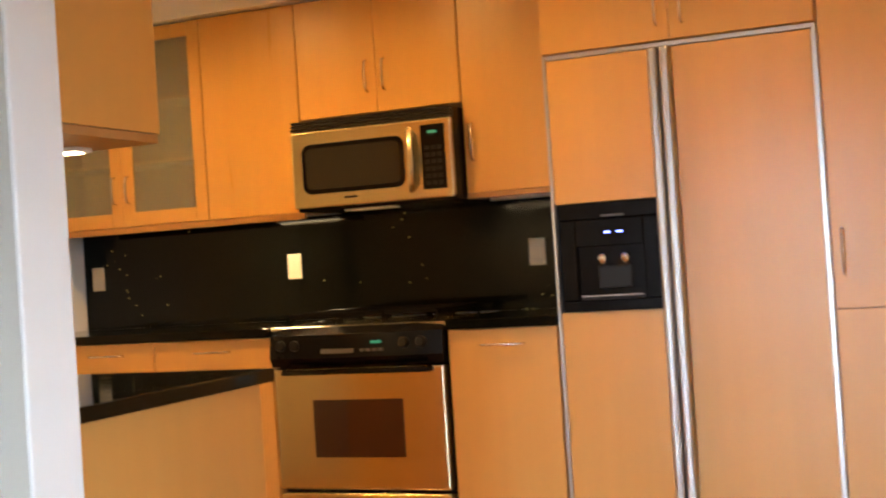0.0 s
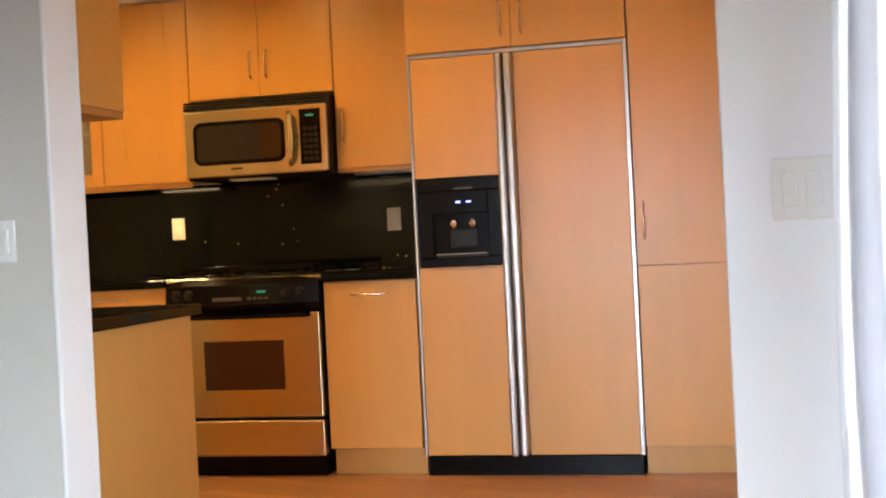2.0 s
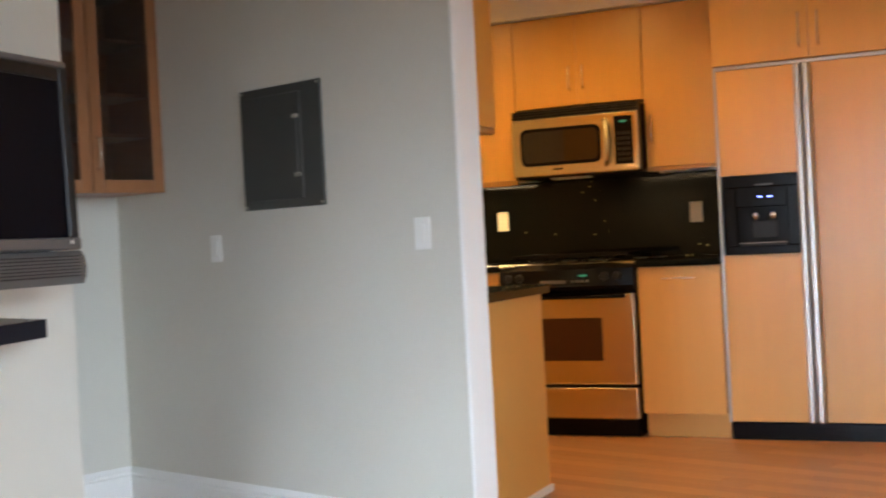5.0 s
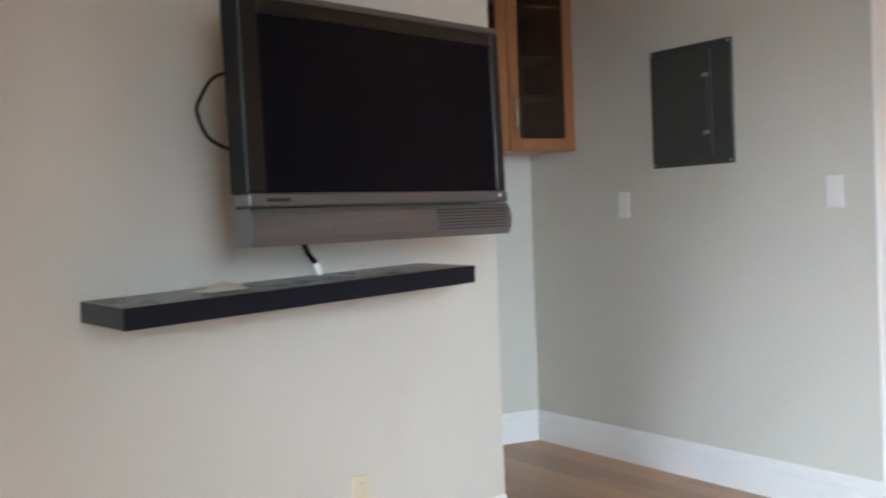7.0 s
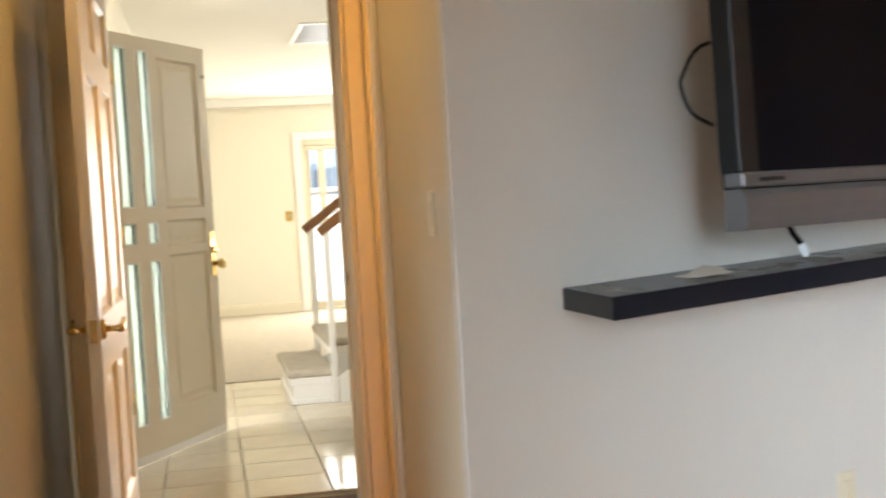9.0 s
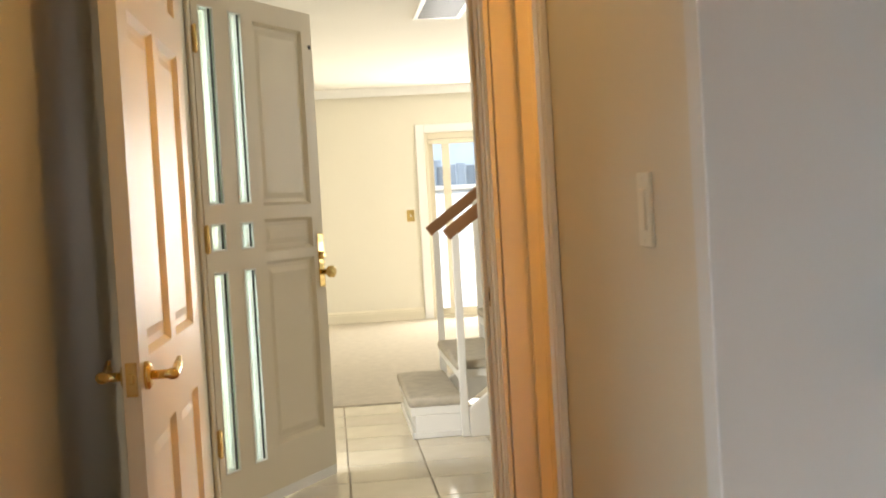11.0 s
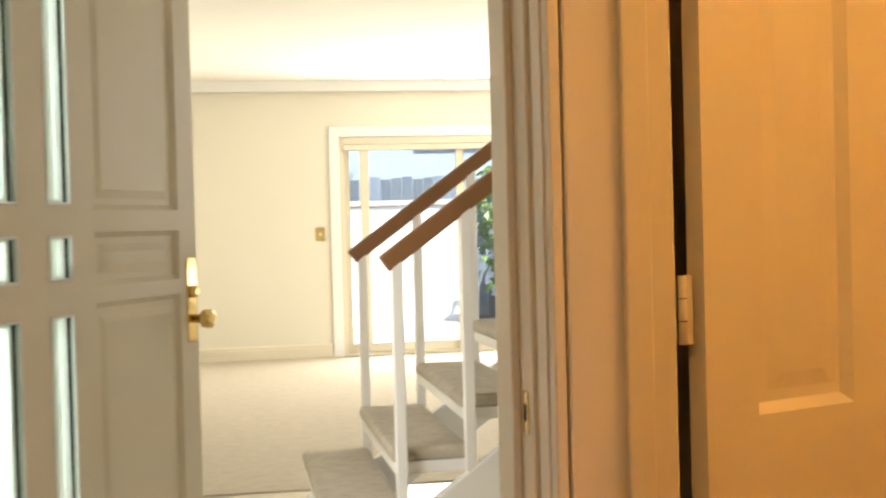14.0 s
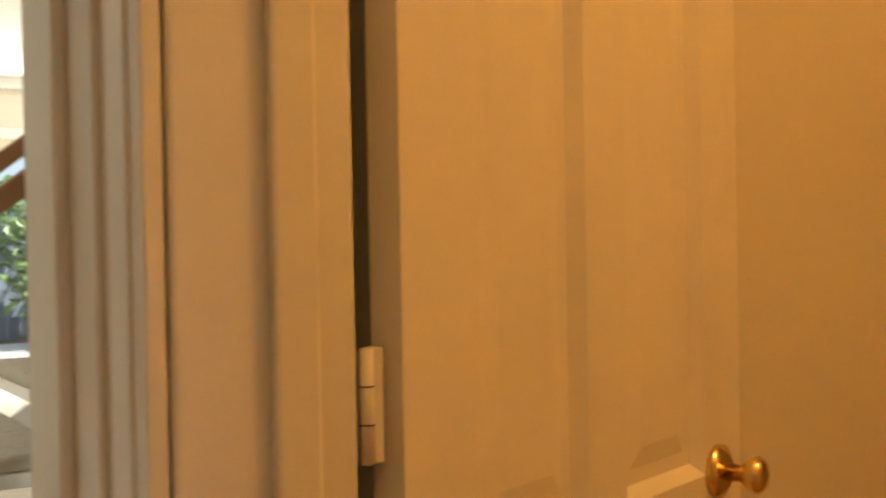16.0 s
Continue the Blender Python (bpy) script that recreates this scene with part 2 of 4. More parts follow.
def mesh_of(name, bm, mat):
    me = bpy.data.meshes.new(name)
    bm.to_mesh(me)
    bm.free()
    me.materials.append(mat)
    return me


def part(name, bm, mat, parent, label="", m=None):
    ob = new(name, mesh_of(name, bm, mat))
    ob.parent = parent
    if m is not None:
        ob.matrix_basis = m
    return tagged(ob, label) if label else ob


def thing(name, label, category, m=None, group=""):
    ob = new(name)
    ob.empty_display_size = 0.1
    if m is not None:
        ob.matrix_basis = m
    return tagged(ob, label, category, group)


def single(name, bm, mat, label, category, m=None, group=""):
    ob = new(name, mesh_of(name, bm, mat))
    if m is not None:
        ob.matrix_basis = m
    return tagged(ob, label, category, group)


def built(name, bm, mat, label="", m=None):
    """A piece of the setting."""
    ob = new(name, mesh_of(name, bm, mat))
    if m is not None:
        ob.matrix_basis = m
    return tagged(ob, label, "", "", "structure")


KM = pose(0, 0, 0, 0, 0, 18) @ Matrix.Translation((0.66, 2.2, 0))   # the kitchen stands at 18 degrees to the house
TM = pose(0.56, -3.29, 0, 0, 0, 22.8)                                # along the television wall: x out of it, y along it


def rounded_panel(x0, z0, x1, z1, r, y0, y1):
    """A flat panel facing -y with rounded corners."""
    pts = []
    for cx, cz, a0 in ((x1 - r, z1 - r, 0), (x0 + r, z1 - r, 90), (x0 + r, z0 + r, 180), (x1 - r, z0 + r, 270)):
        pts += [(cx + r * math.cos(radians(a0 + k * 15)), cz + r * math.sin(radians(a0 + k * 15))) for k in range(7)]
    bm = prism(pts, -y1, -y0)
    bm.transform(Matrix.Rotation(radians(90), 4, "X"))
    bmesh.ops.recalc_face_normals(bm, faces=bm.faces)
    return bm


def leaf_cells(us, zs, holes):
    """The cells of a grid that lie in no hole."""
    for u0, u1 in zip(us, us[1:]):
        for z0, z1 in zip(zs, zs[1:]):
            cu, cz = (u0 + u1) / 2, (z0 + z1) / 2
            if not any(a < cu < c and b < cz < d for a, b, c, d in holes):
                yield u0, z0, u1, z1


def door_leaf(width, height, thick, panels, panes=()):
    """A door's frame of stiles and rails with sunk raised panels, in x (from the hinge), y (thickness), z."""
    bm = bmesh.new()
    holes = list(panels) + list(panes)
    us = sorted({0, width, *[v for h in holes for v in (h[0], h[2])]})
    zs = sorted({0, height, *[v for h in holes for v in (h[1], h[3])]})
    for u0, z0, u1, z1 in leaf_cells(us, zs, holes):
        box(bm, u0, 0, z0, u1, thick, z1)
    for u0, z0, u1, z1 in panels:
        box(bm, u0, 0.014, z0, u1, thick - 0.014, z1)
        g = 0.03
        for y, s in ((0.014, -1), (thick - 0.014, 1)):
            # raised field with sloping shoulders
            lo = [bm.verts.new((u, y, z)) for u, z in ((u0 + g, z0 + g), (u1 - g, z0 + g), (u1 - g, z1 - g), (u0 + g, z1 - g))]
            h = g + 0.022
            hi = [bm.verts.new((u, y + s * 0.004, z)) for u, z in ((u0 + h, z0 + h), (u1 - h, z0 + h), (u1 - h, z1 - h), (u0 + h, z1 - h))]
            fs = [bm.faces.new((lo[k], lo[(k + 1) % 4], hi[(k + 1) % 4], hi[k])) for k in range(4)] + [bm.faces.new(hi)]
            if s > 0:
                bmesh.ops.reverse_faces(bm, faces=fs)
    # sloping sticking round each hole, on both faces
    for u0, z0, u1, z1 in holes:
        w, d = 0.014, 0.0138
        for y, s in ((0.0, 1), (thick, -1)):
            out = [bm.verts.new((u, y, z)) for u, z in ((u0, z0), (u1, z0), (u1, z1), (u0, z1))]
            inn = [bm.verts.new((u, y + s * d, z)) for u, z in ((u0 + w, z0 + w), (u1 - w, z0 + w), (u1 - w, z1 - w), (u0 + w, z1 - w))]
            fs = [bm.faces.new((out[k], out[(k + 1) % 4], inn[(k + 1) % 4], inn[k])) for k in range(4)]
            if s < 0:
                bmesh.ops.reverse_faces(bm, faces=fs)
    return bm


def bar_handle(parent, x, z, length, upright=True, y=-0.002, mat=None):
    """A slim bowed bar pull on a front that faces -y."""
    h = length / 2
    pts = [(-h, 0), (-h + 0.004, -0.018), (-h + 0.02, -0.026), (0, -0.03), (h - 0.02, -0.026), (h - 0.004, -0.018), (h, 0)]
    if upright:
        pts = [(x, y + b, z + a) for a, b in pts]
    else:
        pts = [(x + a, y + b, z) for a, b in pts]
    return part("handle", tube(pts, 0.0055, 8), mat or NICKEL, parent, "brushed nickel bow handle")


def lamp_plate(parent, m, w=0.07, h=0.114, rockers=1, mat=None):
    """A switch plate facing -y with rocker switches."""
    mat = mat or PLASTIC
    part("plate", boxes((-w / 2, -0.007, -h / 2, w / 2, 0, h / 2), bevel=0.003, seg=2), mat, parent)
    for i in range(rockers):
        cx = (i - (rockers - 1) / 2) * 0.046
        part("rocker", boxes((cx - 0.016, -0.011, -0.033, cx + 0.016, -0.006, 0.033), bevel=0.002), mat, parent)
    for s in (-1, 1):
        part("screw", tube([(0 if rockers == 1 else -0.023, -0.0078, s * h * 0.42), (0 if rockers == 1 else -0.023, -0.0068, s * h * 0.42)], 0.003, 8), mat, parent)
    parent.matrix_basis = m
    return parent


# ---- large structure: floors, walls, ceilings ----
# ground outdoors: one sheet to the horizon, below the slabs
built("ground", boxes((-400, -400, -0.30, 400, 400, -0.15), bevel=0), EARTH, "brown garden earth around the house")
built("floor", boxes((-1.85, -7.0, -0.15, 5.2, -0.155, -0.012), (-1.85, -0.155, -0.15, 2.42, 4.0, -0.012), bevel=0), SUBFLOOR, "dark joints under the oak floor")
built("floor_hall", boxes((-5.47, -4.36, -0.15, -1.85, 3.0, -0.012), bevel=0), GROUT, "tan grout bed of the hall tiles")
built("floor_living", boxes((-11.16, -4.36, -0.15, -5.47, 3.0, 0.006), bevel=0), CARPET, "beige cut-pile carpet")
built("ceiling", boxes((-1.83, -7.0, 2.62, 5.32, -0.155, 2.75), (-1.83, -0.155, 2.62, 2.42, 4.0, 2.75), (-3.3, -0.272, 2.62, -1.83, 4.0, 2.75), bevel=0), CEIL, "plain off-white ceiling")
built("ceiling_hall", boxes((-11.16, -4.5, 2.45, -3.1, 3.0, 2.6), (-3.1, -4.5, 2.45, -1.83, -0.25, 2.6), bevel=0), CEIL, "plain white ceiling with light texture")

# wall with the breaker panel; its opening to the kitchen; the far piece with the window
built("wall_panel", boxes((-2.25, -0.272, 0, 0.450, -0.155, 2.62), bevel=0), WALL, "beige painted wall")
built("trim_opening", boxes((0.450, -0.274, 0, 0.466, -0.150, 2.62), bevel=0.006, seg=2), WHITE, "white painted wall end")
built("wall_switch", boxes((2.355, -0.272, 0, 2.72, -0.155, 2.62), bevel=0.004), WHITE_WALL, "white painted wall")
built("wall_window", boxes((2.72, -0.272, 2.12, 4.4, -0.155, 2.62), (4.4, -0.272, 0, 5.2, -0.155, 2.62), bevel=0), WHITE_WALL, "white wall over a glazed door")
built("wall_right", boxes((5.2, -7.0, 0, 5.32, -4.1, 2.62), (5.2, -1.9, 0, 5.32, -0.155, 2.62), (5.2, -4.1, 0, 5.32, -1.9, 0.82), (5.2, -4.1, 2.18, 5.32, -1.9, 2.62), bevel=0), WALL, "beige wall with an added window opening, unseen")
built("wall_rear", boxes((0.44, -7.12, 0, 2.1, -7.0, 2.62), (4.3, -7.12, 0, 5.2, -7.0, 2.62), (2.1, -7.12, 0, 4.3, -7.0, 0.8), (2.1, -7.12, 2.2, 4.3, -7.0, 2.62), bevel=0), WALL, "beige wall with an added window opening, unseen")
built("wall_left_rear", boxes((0.44, -7.0, 0, 0.56, -4.36, 2.62), bevel=0), WALL, "beige painted wall")
# television wall, its end and the recess behind it
built("wall_television", prism([(0.56, -3.29), (-0.231, -1.409), (-0.341, -1.456), (0.40, -3.17), (0.50, -3.29)], 0, 2.62, 0.003), WALL, "beige painted wall behind the television")
built("wall_recess_side", boxes((-1.2, 1.93, 0, -0.12, 2.036, 2.62), bevel=0), WALL, "beige painted wall of the recess", TM)
built("wall_recess", boxes((-1.83, -1.6, 0, -1.733, -0.155, 2.62), bevel=0), WALL, "beige painted wall of the recess")
# passage: right wall with the bathroom door opening, left wall
built("wall_passage_right", boxes((-0.66, -3.264, 0, 0.50, -3.15, 2.62), (-1.53, -3.264, 2.10, -0.66, -3.15, 2.62), (-1.83, -3.264, 0, -1.53, -3.135, 2.62), bevel=0.002), WALL_WARM_TINT, "passage wall with warm lamp light put into its tan colour")
built("wall_passage_left", boxes((-1.83, -4.48, 0, 0.56, -4.36, 2.62), bevel=0), WALL_WARM_TINT, "passage wall with warm lamp light put into its tan colour")
built("wall_doorway_head", boxes((-1.83, -4.36, 2.10, -1.62, -3.29, 2.62), bevel=0), WALL_CREAM, "wall over the hall doorway")
built("wall_doorway_left", boxes((-1.83, -4.36, 0, -1.62, -4.245, 2.10), bevel=0), WALL_CREAM, "narrow wall beside the hall doorway")
# bathroom behind
built("wall_bath_far", boxes((-1.83, -3.135, 0, -1.74, -1.6, 2.62), bevel=0), WALL_WARM_TINT, "bathroom wall with dim warm light put into its tan colour")
built("wall_bath_back", boxes((-1.74, -1.75, 0, -0.2, -1.64, 2.62), bevel=0), WALL_WARM_TINT, "bathroom wall with dim warm light put into its tan colour")
# hall and living room
built("wall_hall", boxes((-1.85, -1.6, 0, -1.83, -0.272, 2.62), bevel=0), WALL_CREAM, "cream painted hall wall")
built("wall_entry", boxes((-2.74, -4.46, 0, -1.847, -4.245, 2.45), (-11.1, -4.46, 0, -3.70, -4.245, 2.45), (-3.70, -4.46, 2.12, -2.74, -4.245, 2.45), bevel=0), WALL_CREAM, "cream wall with the entry door opening")
built("wall_living_far", boxes((-11.16, -4.36, 0, -11.02, -2.70, 2.45), (-11.16, -0.15, 0, -11.02, 3.0, 2.45), (-11.16, -2.70, 1.96, -11.02, -0.15, 2.45), bevel=0), WALL_CREAM, "cream wall with the sliding door opening")
built("wall_living_side", boxes((-11.16, 2.9, 0, -10.0, 3.0, 2.45), (-6.4, 2.9, 0, -1.83, 3.0, 2.45), (-10.0, 2.9, 0, -6.4, 3.0, 0.6), (-10.0, 2.9, 2.35, -6.4, 3.0, 2.45), bevel=0), WALL_CREAM, "cream wall with an added wide window opening, unseen")
# kitchen walls
built("wall_kitchen_back", boxes((-2.84, 0.672, 0, 1.70, 0.79, 2.62), bevel=0), WHITE_WALL, "white painted kitchen wall", KM)
built("wall_kitchen_left", boxes((-2.84, -1.78, 0, -2.72, 0.672, 2.62), bevel=0), WHITE_WALL, "white painted kitchen wall", KM)
built("wall_kitchen_right", boxes((1.53, -3.06, 0, 1.65, 0.672, 2.62), bevel=0), CREAM, "cream painted kitchen wall", KM)
built("soffit", boxes((-2.72, 0.30, 2.435, 1.53, 0.672, 2.62), bevel=0.002), WHITE_WALL, "white soffit over the wall cabinets", KM)


# trim: baseboards with a moulded top
def baseboard(name, length, m, h=0.14, mat=WHITE):
    """Runs along +x from the origin, its face to -y."""
    bm = bmesh.new()
    prof = [(0, 0), (-0.014, 0), (-0.014, h * 0.70), (-0.011, h * 0.74), (-0.011, h * 0.80), (-0.013, h * 0.83), (-0.007, h * 0.93), (-0.004, h), (0, h)]
    ends = [[bm.verts.new((x, y, z)) for y, z in prof] for x in (0, length)]
    n = len(prof)
    for i in range(n):
        bm.faces.new((ends[0][i], ends[0][(i + 1) % n], ends[1][(i + 1) % n], ends[1][i]))
    bm.faces.new(ends[0][::-1])
    bm.faces.new(ends[1])
    bmesh.ops.recalc_face_normals(bm, faces=bm.faces)
    return built(name, bm, mat, "painted moulded baseboard", m)


baseboard("baseboard_panel", 2.198, pose(-1.733, -0.272, 0), 0.15)
baseboard("baseboard_recess", 1.3, pose(-1.733, -1.55, 0, 0, 0, 90), 0.15)
baseboard("baseboard_television", 2.04, TM @ pose(0, 0, 0, 0, 0, 90), 0.15)
baseboard("baseboard_living_far", 1.45, pose(-11.02, -4.245, 0, 0, 0, 90), 0.13, CREAM)
baseboard("baseboard_passage", 1.10, pose(-0.578, -3.264, 0), 0.13, CREAM)
baseboard("baseboard_switch", 0.36, pose(2.355, -0.272, 0), 0.15)
built("crown_far", prism([(0, 0), (0.015, -0.02), (0.03, -0.05), (0.075, -0.09), (0.09, -0.09), (0.09, 0.0)], 0, 7.3), WHITE, "white crown moulding", Matrix(((1, 0, 0, -11.02), (0, 0, 1, -4.36), (0, 1, 0, 2.45), (0, 0, 0, 1))))


# ---- kitchen ----
def cabinet(name, label, x0, x1, y0, y1, z0, z1, fronts, m=None, group="", toe=0.0):
    """A maple cabinet; fronts are (x0, z0, x1, z1, handle) on its -y face; handle: (x, z, length, upright)."""
    c = thing(name, label, "cabinet", m or KM, group)
    part("body", boxes((x0, y0 + 0.021, z0, x1, y1, z1), bevel=0.002), MAPLE_DARK, c)
    if toe:
        part("toe_kick", boxes((x0, y0 + 0.07, 0, x1, y1, z0 - 0.001), bevel=0.001), MAPLE, c)
    for a, b, d, e, h in fronts:
        f = part("drawer" if (e - b) < 0.25 else "door", boxes((a + 0.002, y0, b + 0.002, d - 0.002, y0 + 0.02, e - 0.002), bevel=0.0015), MAPLE, c)
        if h:
            bar_handle(f, h[0], h[1], h[2], h[3], y0)
    return c


UP = 0.35
cabinet("wall_cabinet", "plain maple wall cabinet over the counter", -0.435, 0.035, UP, 0.668, 1.50, 2.43, [(-0.435, 1.50, 0.035, 2.43, (-0.395, 1.72, 0.16, True))], group="wall cabinets")
cabinet("wall_cabinet", "maple two-door wall cabinet above the microwave", -1.225, -0.437, UP, 0.668, 1.895, 2.43, [(-1.225, 1.895, -0.832, 2.43, (-0.875, 2.06, 0.14, True)), (-0.832, 1.895, -0.437, 2.43, (-0.79, 2.06, 0.14, True))], group="wall cabinets")
cabinet("wall_cabinet", "plain maple wall cabinet beside the microwave", -1.735, -1.227, UP, 0.668, 1.48, 2.43, [(-1.735, 1.48, -1.227, 2.43, None)], group="wall cabinets")
single("light_rail", boxes((-0.435, UP + 0.001, 1.478, 0.035, UP + 0.02, 1.499), bevel=0.002), MAPLE_DARK, "maple trim strip under the wall cabinet", "trim", KM)
single("light_rail", boxes((-2.70, UP + 0.001, 1.45, -1.23, UP + 0.02, 1.479), bevel=0.002), MAPLE_DARK, "long maple trim strip under the wall cabinets", "trim", KM)
# glass-fronted cabinet
gc = thing("glass_cabinet", "maple wall cabinet with two frosted glass doors", "cabinet", KM)
part("body", boxes((-2.70, 0.655, 1.48, -1.737, 0.668, 2.43), (-2.70, UP + 0.022, 1.48, -2.68, 0.655, 2.43), (-1.757, UP + 0.022, 1.48, -1.737, 0.655, 2.43), (-2.68, UP + 0.022, 1.48, -1.757, 0.655, 1.50), (-2.68, UP + 0.022, 2.41, -1.757, 0.655, 2.43), bevel=0.001), MAPLE_DARK, gc)
for z in (1.78, 2.08):
    part("shelf", boxes((-2.678, UP + 0.05, z, -1.759, 0.65, z + 0.016), bevel=0.002), MAPLE, gc)
for a, b, hx in ((-2.70, -2.22, -2.26), (-2.218, -1.739, -2.18)):
    d = part("door", boxes((a, UP, 1.482, a + 0.065, UP + 0.021, 2.428), (b - 0.065, UP, 1.482, b, UP + 0.021, 2.428), (a + 0.065, UP, 1.482, b - 0.065, UP + 0.021, 1.55), (a + 0.065, UP, 2.36, b - 0.065, UP + 0.021, 2.428), bevel=0.002), MAPLE, gc)
    part("pane", boxes((a + 0.06, UP + 0.008, 1.545, b - 0.06, UP + 0.013, 2.365), bevel=0), FROST, d, "frosted glass")
    bar_handle(d, hx, 1.66, 0.13, True, UP)

# over-the-range microwave
mw = thing("microwave", "stainless over-the-range microwave with black window", "microwave", KM)
X0, X1, Y0, Z0, Z1 = -1.205, -0.440, 0.215, 1.475, 1.875
part("body", boxes((X0 + 0.004, Y0 + 0.03, Z0, X1 - 0.004, 0.668, Z1), bevel=0.004), BLACK, mw)
part("front", boxes((X0, Y0, Z0 + 0.012, X1, Y0 + 0.03, Z1 - 0.05), bevel=0.008, seg=2), STEEL, mw, "stainless steel front")
part("top_grille", boxes(*[(X0, Y0 + 0.004 * k, Z1 - 0.046 + 0.016 * k, X1, Y0 + 0.04, Z1 - 0.034 + 0.016 * k) for k in range(3)], bevel=0.002), BEZEL, mw, "dark louvred vent")
part("window_frame", rounded_panel(X0 + 0.052, Z0 + 0.072, X0 + 0.545, Z1 - 0.108, 0.042, Y0 - 0.003, Y0 + 0.004), BLACK, mw, "black window surround")
part("window", rounded_panel(X0 + 0.072, Z0 + 0.092, X0 + 0.525, Z1 - 0.128, 0.028, Y0 - 0.005, Y0 - 0.001), BLACK_GLASS, mw, "black glass window")
part("badge", boxes((X0 + 0.25, Y0 - 0.002, Z0 + 0.045, X0 + 0.31, Y0 + 0.002, Z0 + 0.053), bevel=0), BEZEL, mw)
part("handle", tube([(X0 + 0.570, Y0, Z0 + 0.05), (X0 + 0.585, Y0 - 0.028, Z0 + 0.085), (X0 + 0.592, Y0 - 0.036, Z0 + 0.18), (X0 + 0.585, Y0 - 0.030, Z0 + 0.28), (X0 + 0.570, Y0, Z0 + 0.315)], [0.012, 0.016, 0.018, 0.016, 0.012], 12), STEEL, mw, "curved steel handle")
cp = part("control_panel", boxes((X0 + 0.625, Y0 - 0.003, Z0 + 0.05, X0 + 0.735, Y0 + 0.004, Z1 - 0.075), bevel=0.002), BLACK, mw, "black keypad")
part("clock", boxes((X0 + 0.66, Y0 - 0.005, Z1 - 0.112, X0 + 0.70, Y0 - 0.002, Z1 - 0.102), bevel=0), LED_GREEN, cp, "small green clock digits")
for r in range(6):
    for k in range(3):
        part("button", boxes((X0 + 0.642 + 0.028 * k, Y0 - 0.005, Z0 + 0.068 + 0.03 * r, X0 + 0.662 + 0.028 * k, Y0 - 0.002, Z0 + 0.086 + 0.03 * r), bevel=0), BEZEL, cp)
part("lamp_cover", boxes((X0 + 0.2, Y0 + 0.09, Z0 - 0.006, X0 + 0.42, Y0 + 0.2, Z0 + 0.002), bevel=0.002), PLASTIC, mw)

# range
rg = thing("range", "stainless slide-in gas range with black control panel", "cooker", KM)
RX0, RX1, RY = -1.232, -0.437, -0.005
part("body", boxes((RX0 + 0.003, RY + 0.04, 0.09, RX1 - 0.003, 0.60, 0.955), bevel=0.003), BLACK, rg)
part("oven_door", boxes((RX0 + 0.006, RY - 0.015, 0.295, RX1 - 0.006, RY + 0.04, 0.805), bevel=0.010, seg=3), STEEL, rg, "stainless oven door")
part("oven_window", boxes((RX0 + 0.185, RY - 0.019, 0.43, RX1 - 0.195, RY - 0.012, 0.67), bevel=0.003), OVEN_GLASS, rg, "dark oven glass")
part("warming_drawer", boxes((RX0 + 0.006, RY - 0.013, 0.105, RX1 - 0.006, RY + 0.04, 0.280), bevel=0.010, seg=3), STEEL, rg, "stainless drawer front")
part("base", boxes((RX0 + 0.02, RY + 0.05, 0, RX1 - 0.02, 0.58, 0.09), bevel=0.003), BLACK, rg)
part("oven_handle", tube([(RX0 + 0.06, RY - 0.01, 0.79), (RX0 + 0.065, RY - 0.045, 0.79), (RX1 - 0.065, RY - 0.045, 0.79), (RX1 - 0.06, RY - 0.01, 0.79)], 0.012, 10), BLACK, rg, "black bar handle")
# bowed, tilted control panel
cbm = bmesh.new()
rows = []
for i in range(13):
    u = i / 12
    x = RX0 + (RX1 - RX0) * u
    bow = -0.05 * math.sin(math.pi * u)
    rows.append([cbm.verts.new(p) for p in ((x, RY + 0.06, 0.815), (x, RY - 0.012 + bow * 0.5, 0.812), (x, RY - 0.03 + bow, 0.85), (x, RY - 0.018 + bow, 0.945), (x, RY + 0.012 + bow * 0.5, 0.975), (x, RY + 0.06, 0.975))])
for p, q in zip(rows, rows[1:]):
    for k in range(6):
        cbm.faces.new((p[k], p[(k + 1) % 6], q[(k + 1) % 6], q[k]))
cbm.faces.new(rows[0][::-1])
cbm.faces.new(rows[-1])
bmesh.ops.recalc_face_normals(cbm, faces=cbm.faces)
ctl = part("control_panel", cbm, BLACK, rg, "bowed black control panel")
for u in (0.08, 0.17, 0.80, 0.89):
    x = RX0 + (RX1 - RX0) * u
    yb = RY - 0.024 - 0.05 * math.sin(math.pi * u)
    part("knob", tube([(x, yb + 0.01, 0.90), (x, yb - 0.012, 0.903), (x, yb - 0.022, 0.904)], [0.024, 0.022, 0.017], 14), BEZEL, ctl, "black burner knob")
part("display", boxes((RX0 + 0.27, RY - 0.080, 0.868, RX0 + 0.42, RY - 0.062, 0.886), bevel=0.001), SILVER, ctl, "grey display strip")
for k in range(4):
    part("button", boxes((RX0 + 0.45 + k * 0.028, RY - 0.080, 0.872, RX0 + 0.468 + k * 0.028, RY - 0.062, 0.884), bevel=0.001), SILVER, ctl)
part("clock", boxes((RX0 + 0.50, RY - 0.079, 0.904, RX0 + 0.54, RY - 0.062, 0.914), bevel=0), LED_GREEN, ctl)
part("cooktop", boxes((RX0 - 0.008, RY + 0.0, 0.956, RX1 + 0.008, 0.60, 0.978), bevel=0.006, seg=2), STEEL, rg, "stainless cooktop")
for bx in (-1.06, -0.61):
    for by in (0.17, 0.44):
        part("burner", tube([(bx, by, 0.976), (bx, by, 0.988), (bx, by, 0.996)], [0.05, 0.046, 0.03], 16), BLACK, rg)
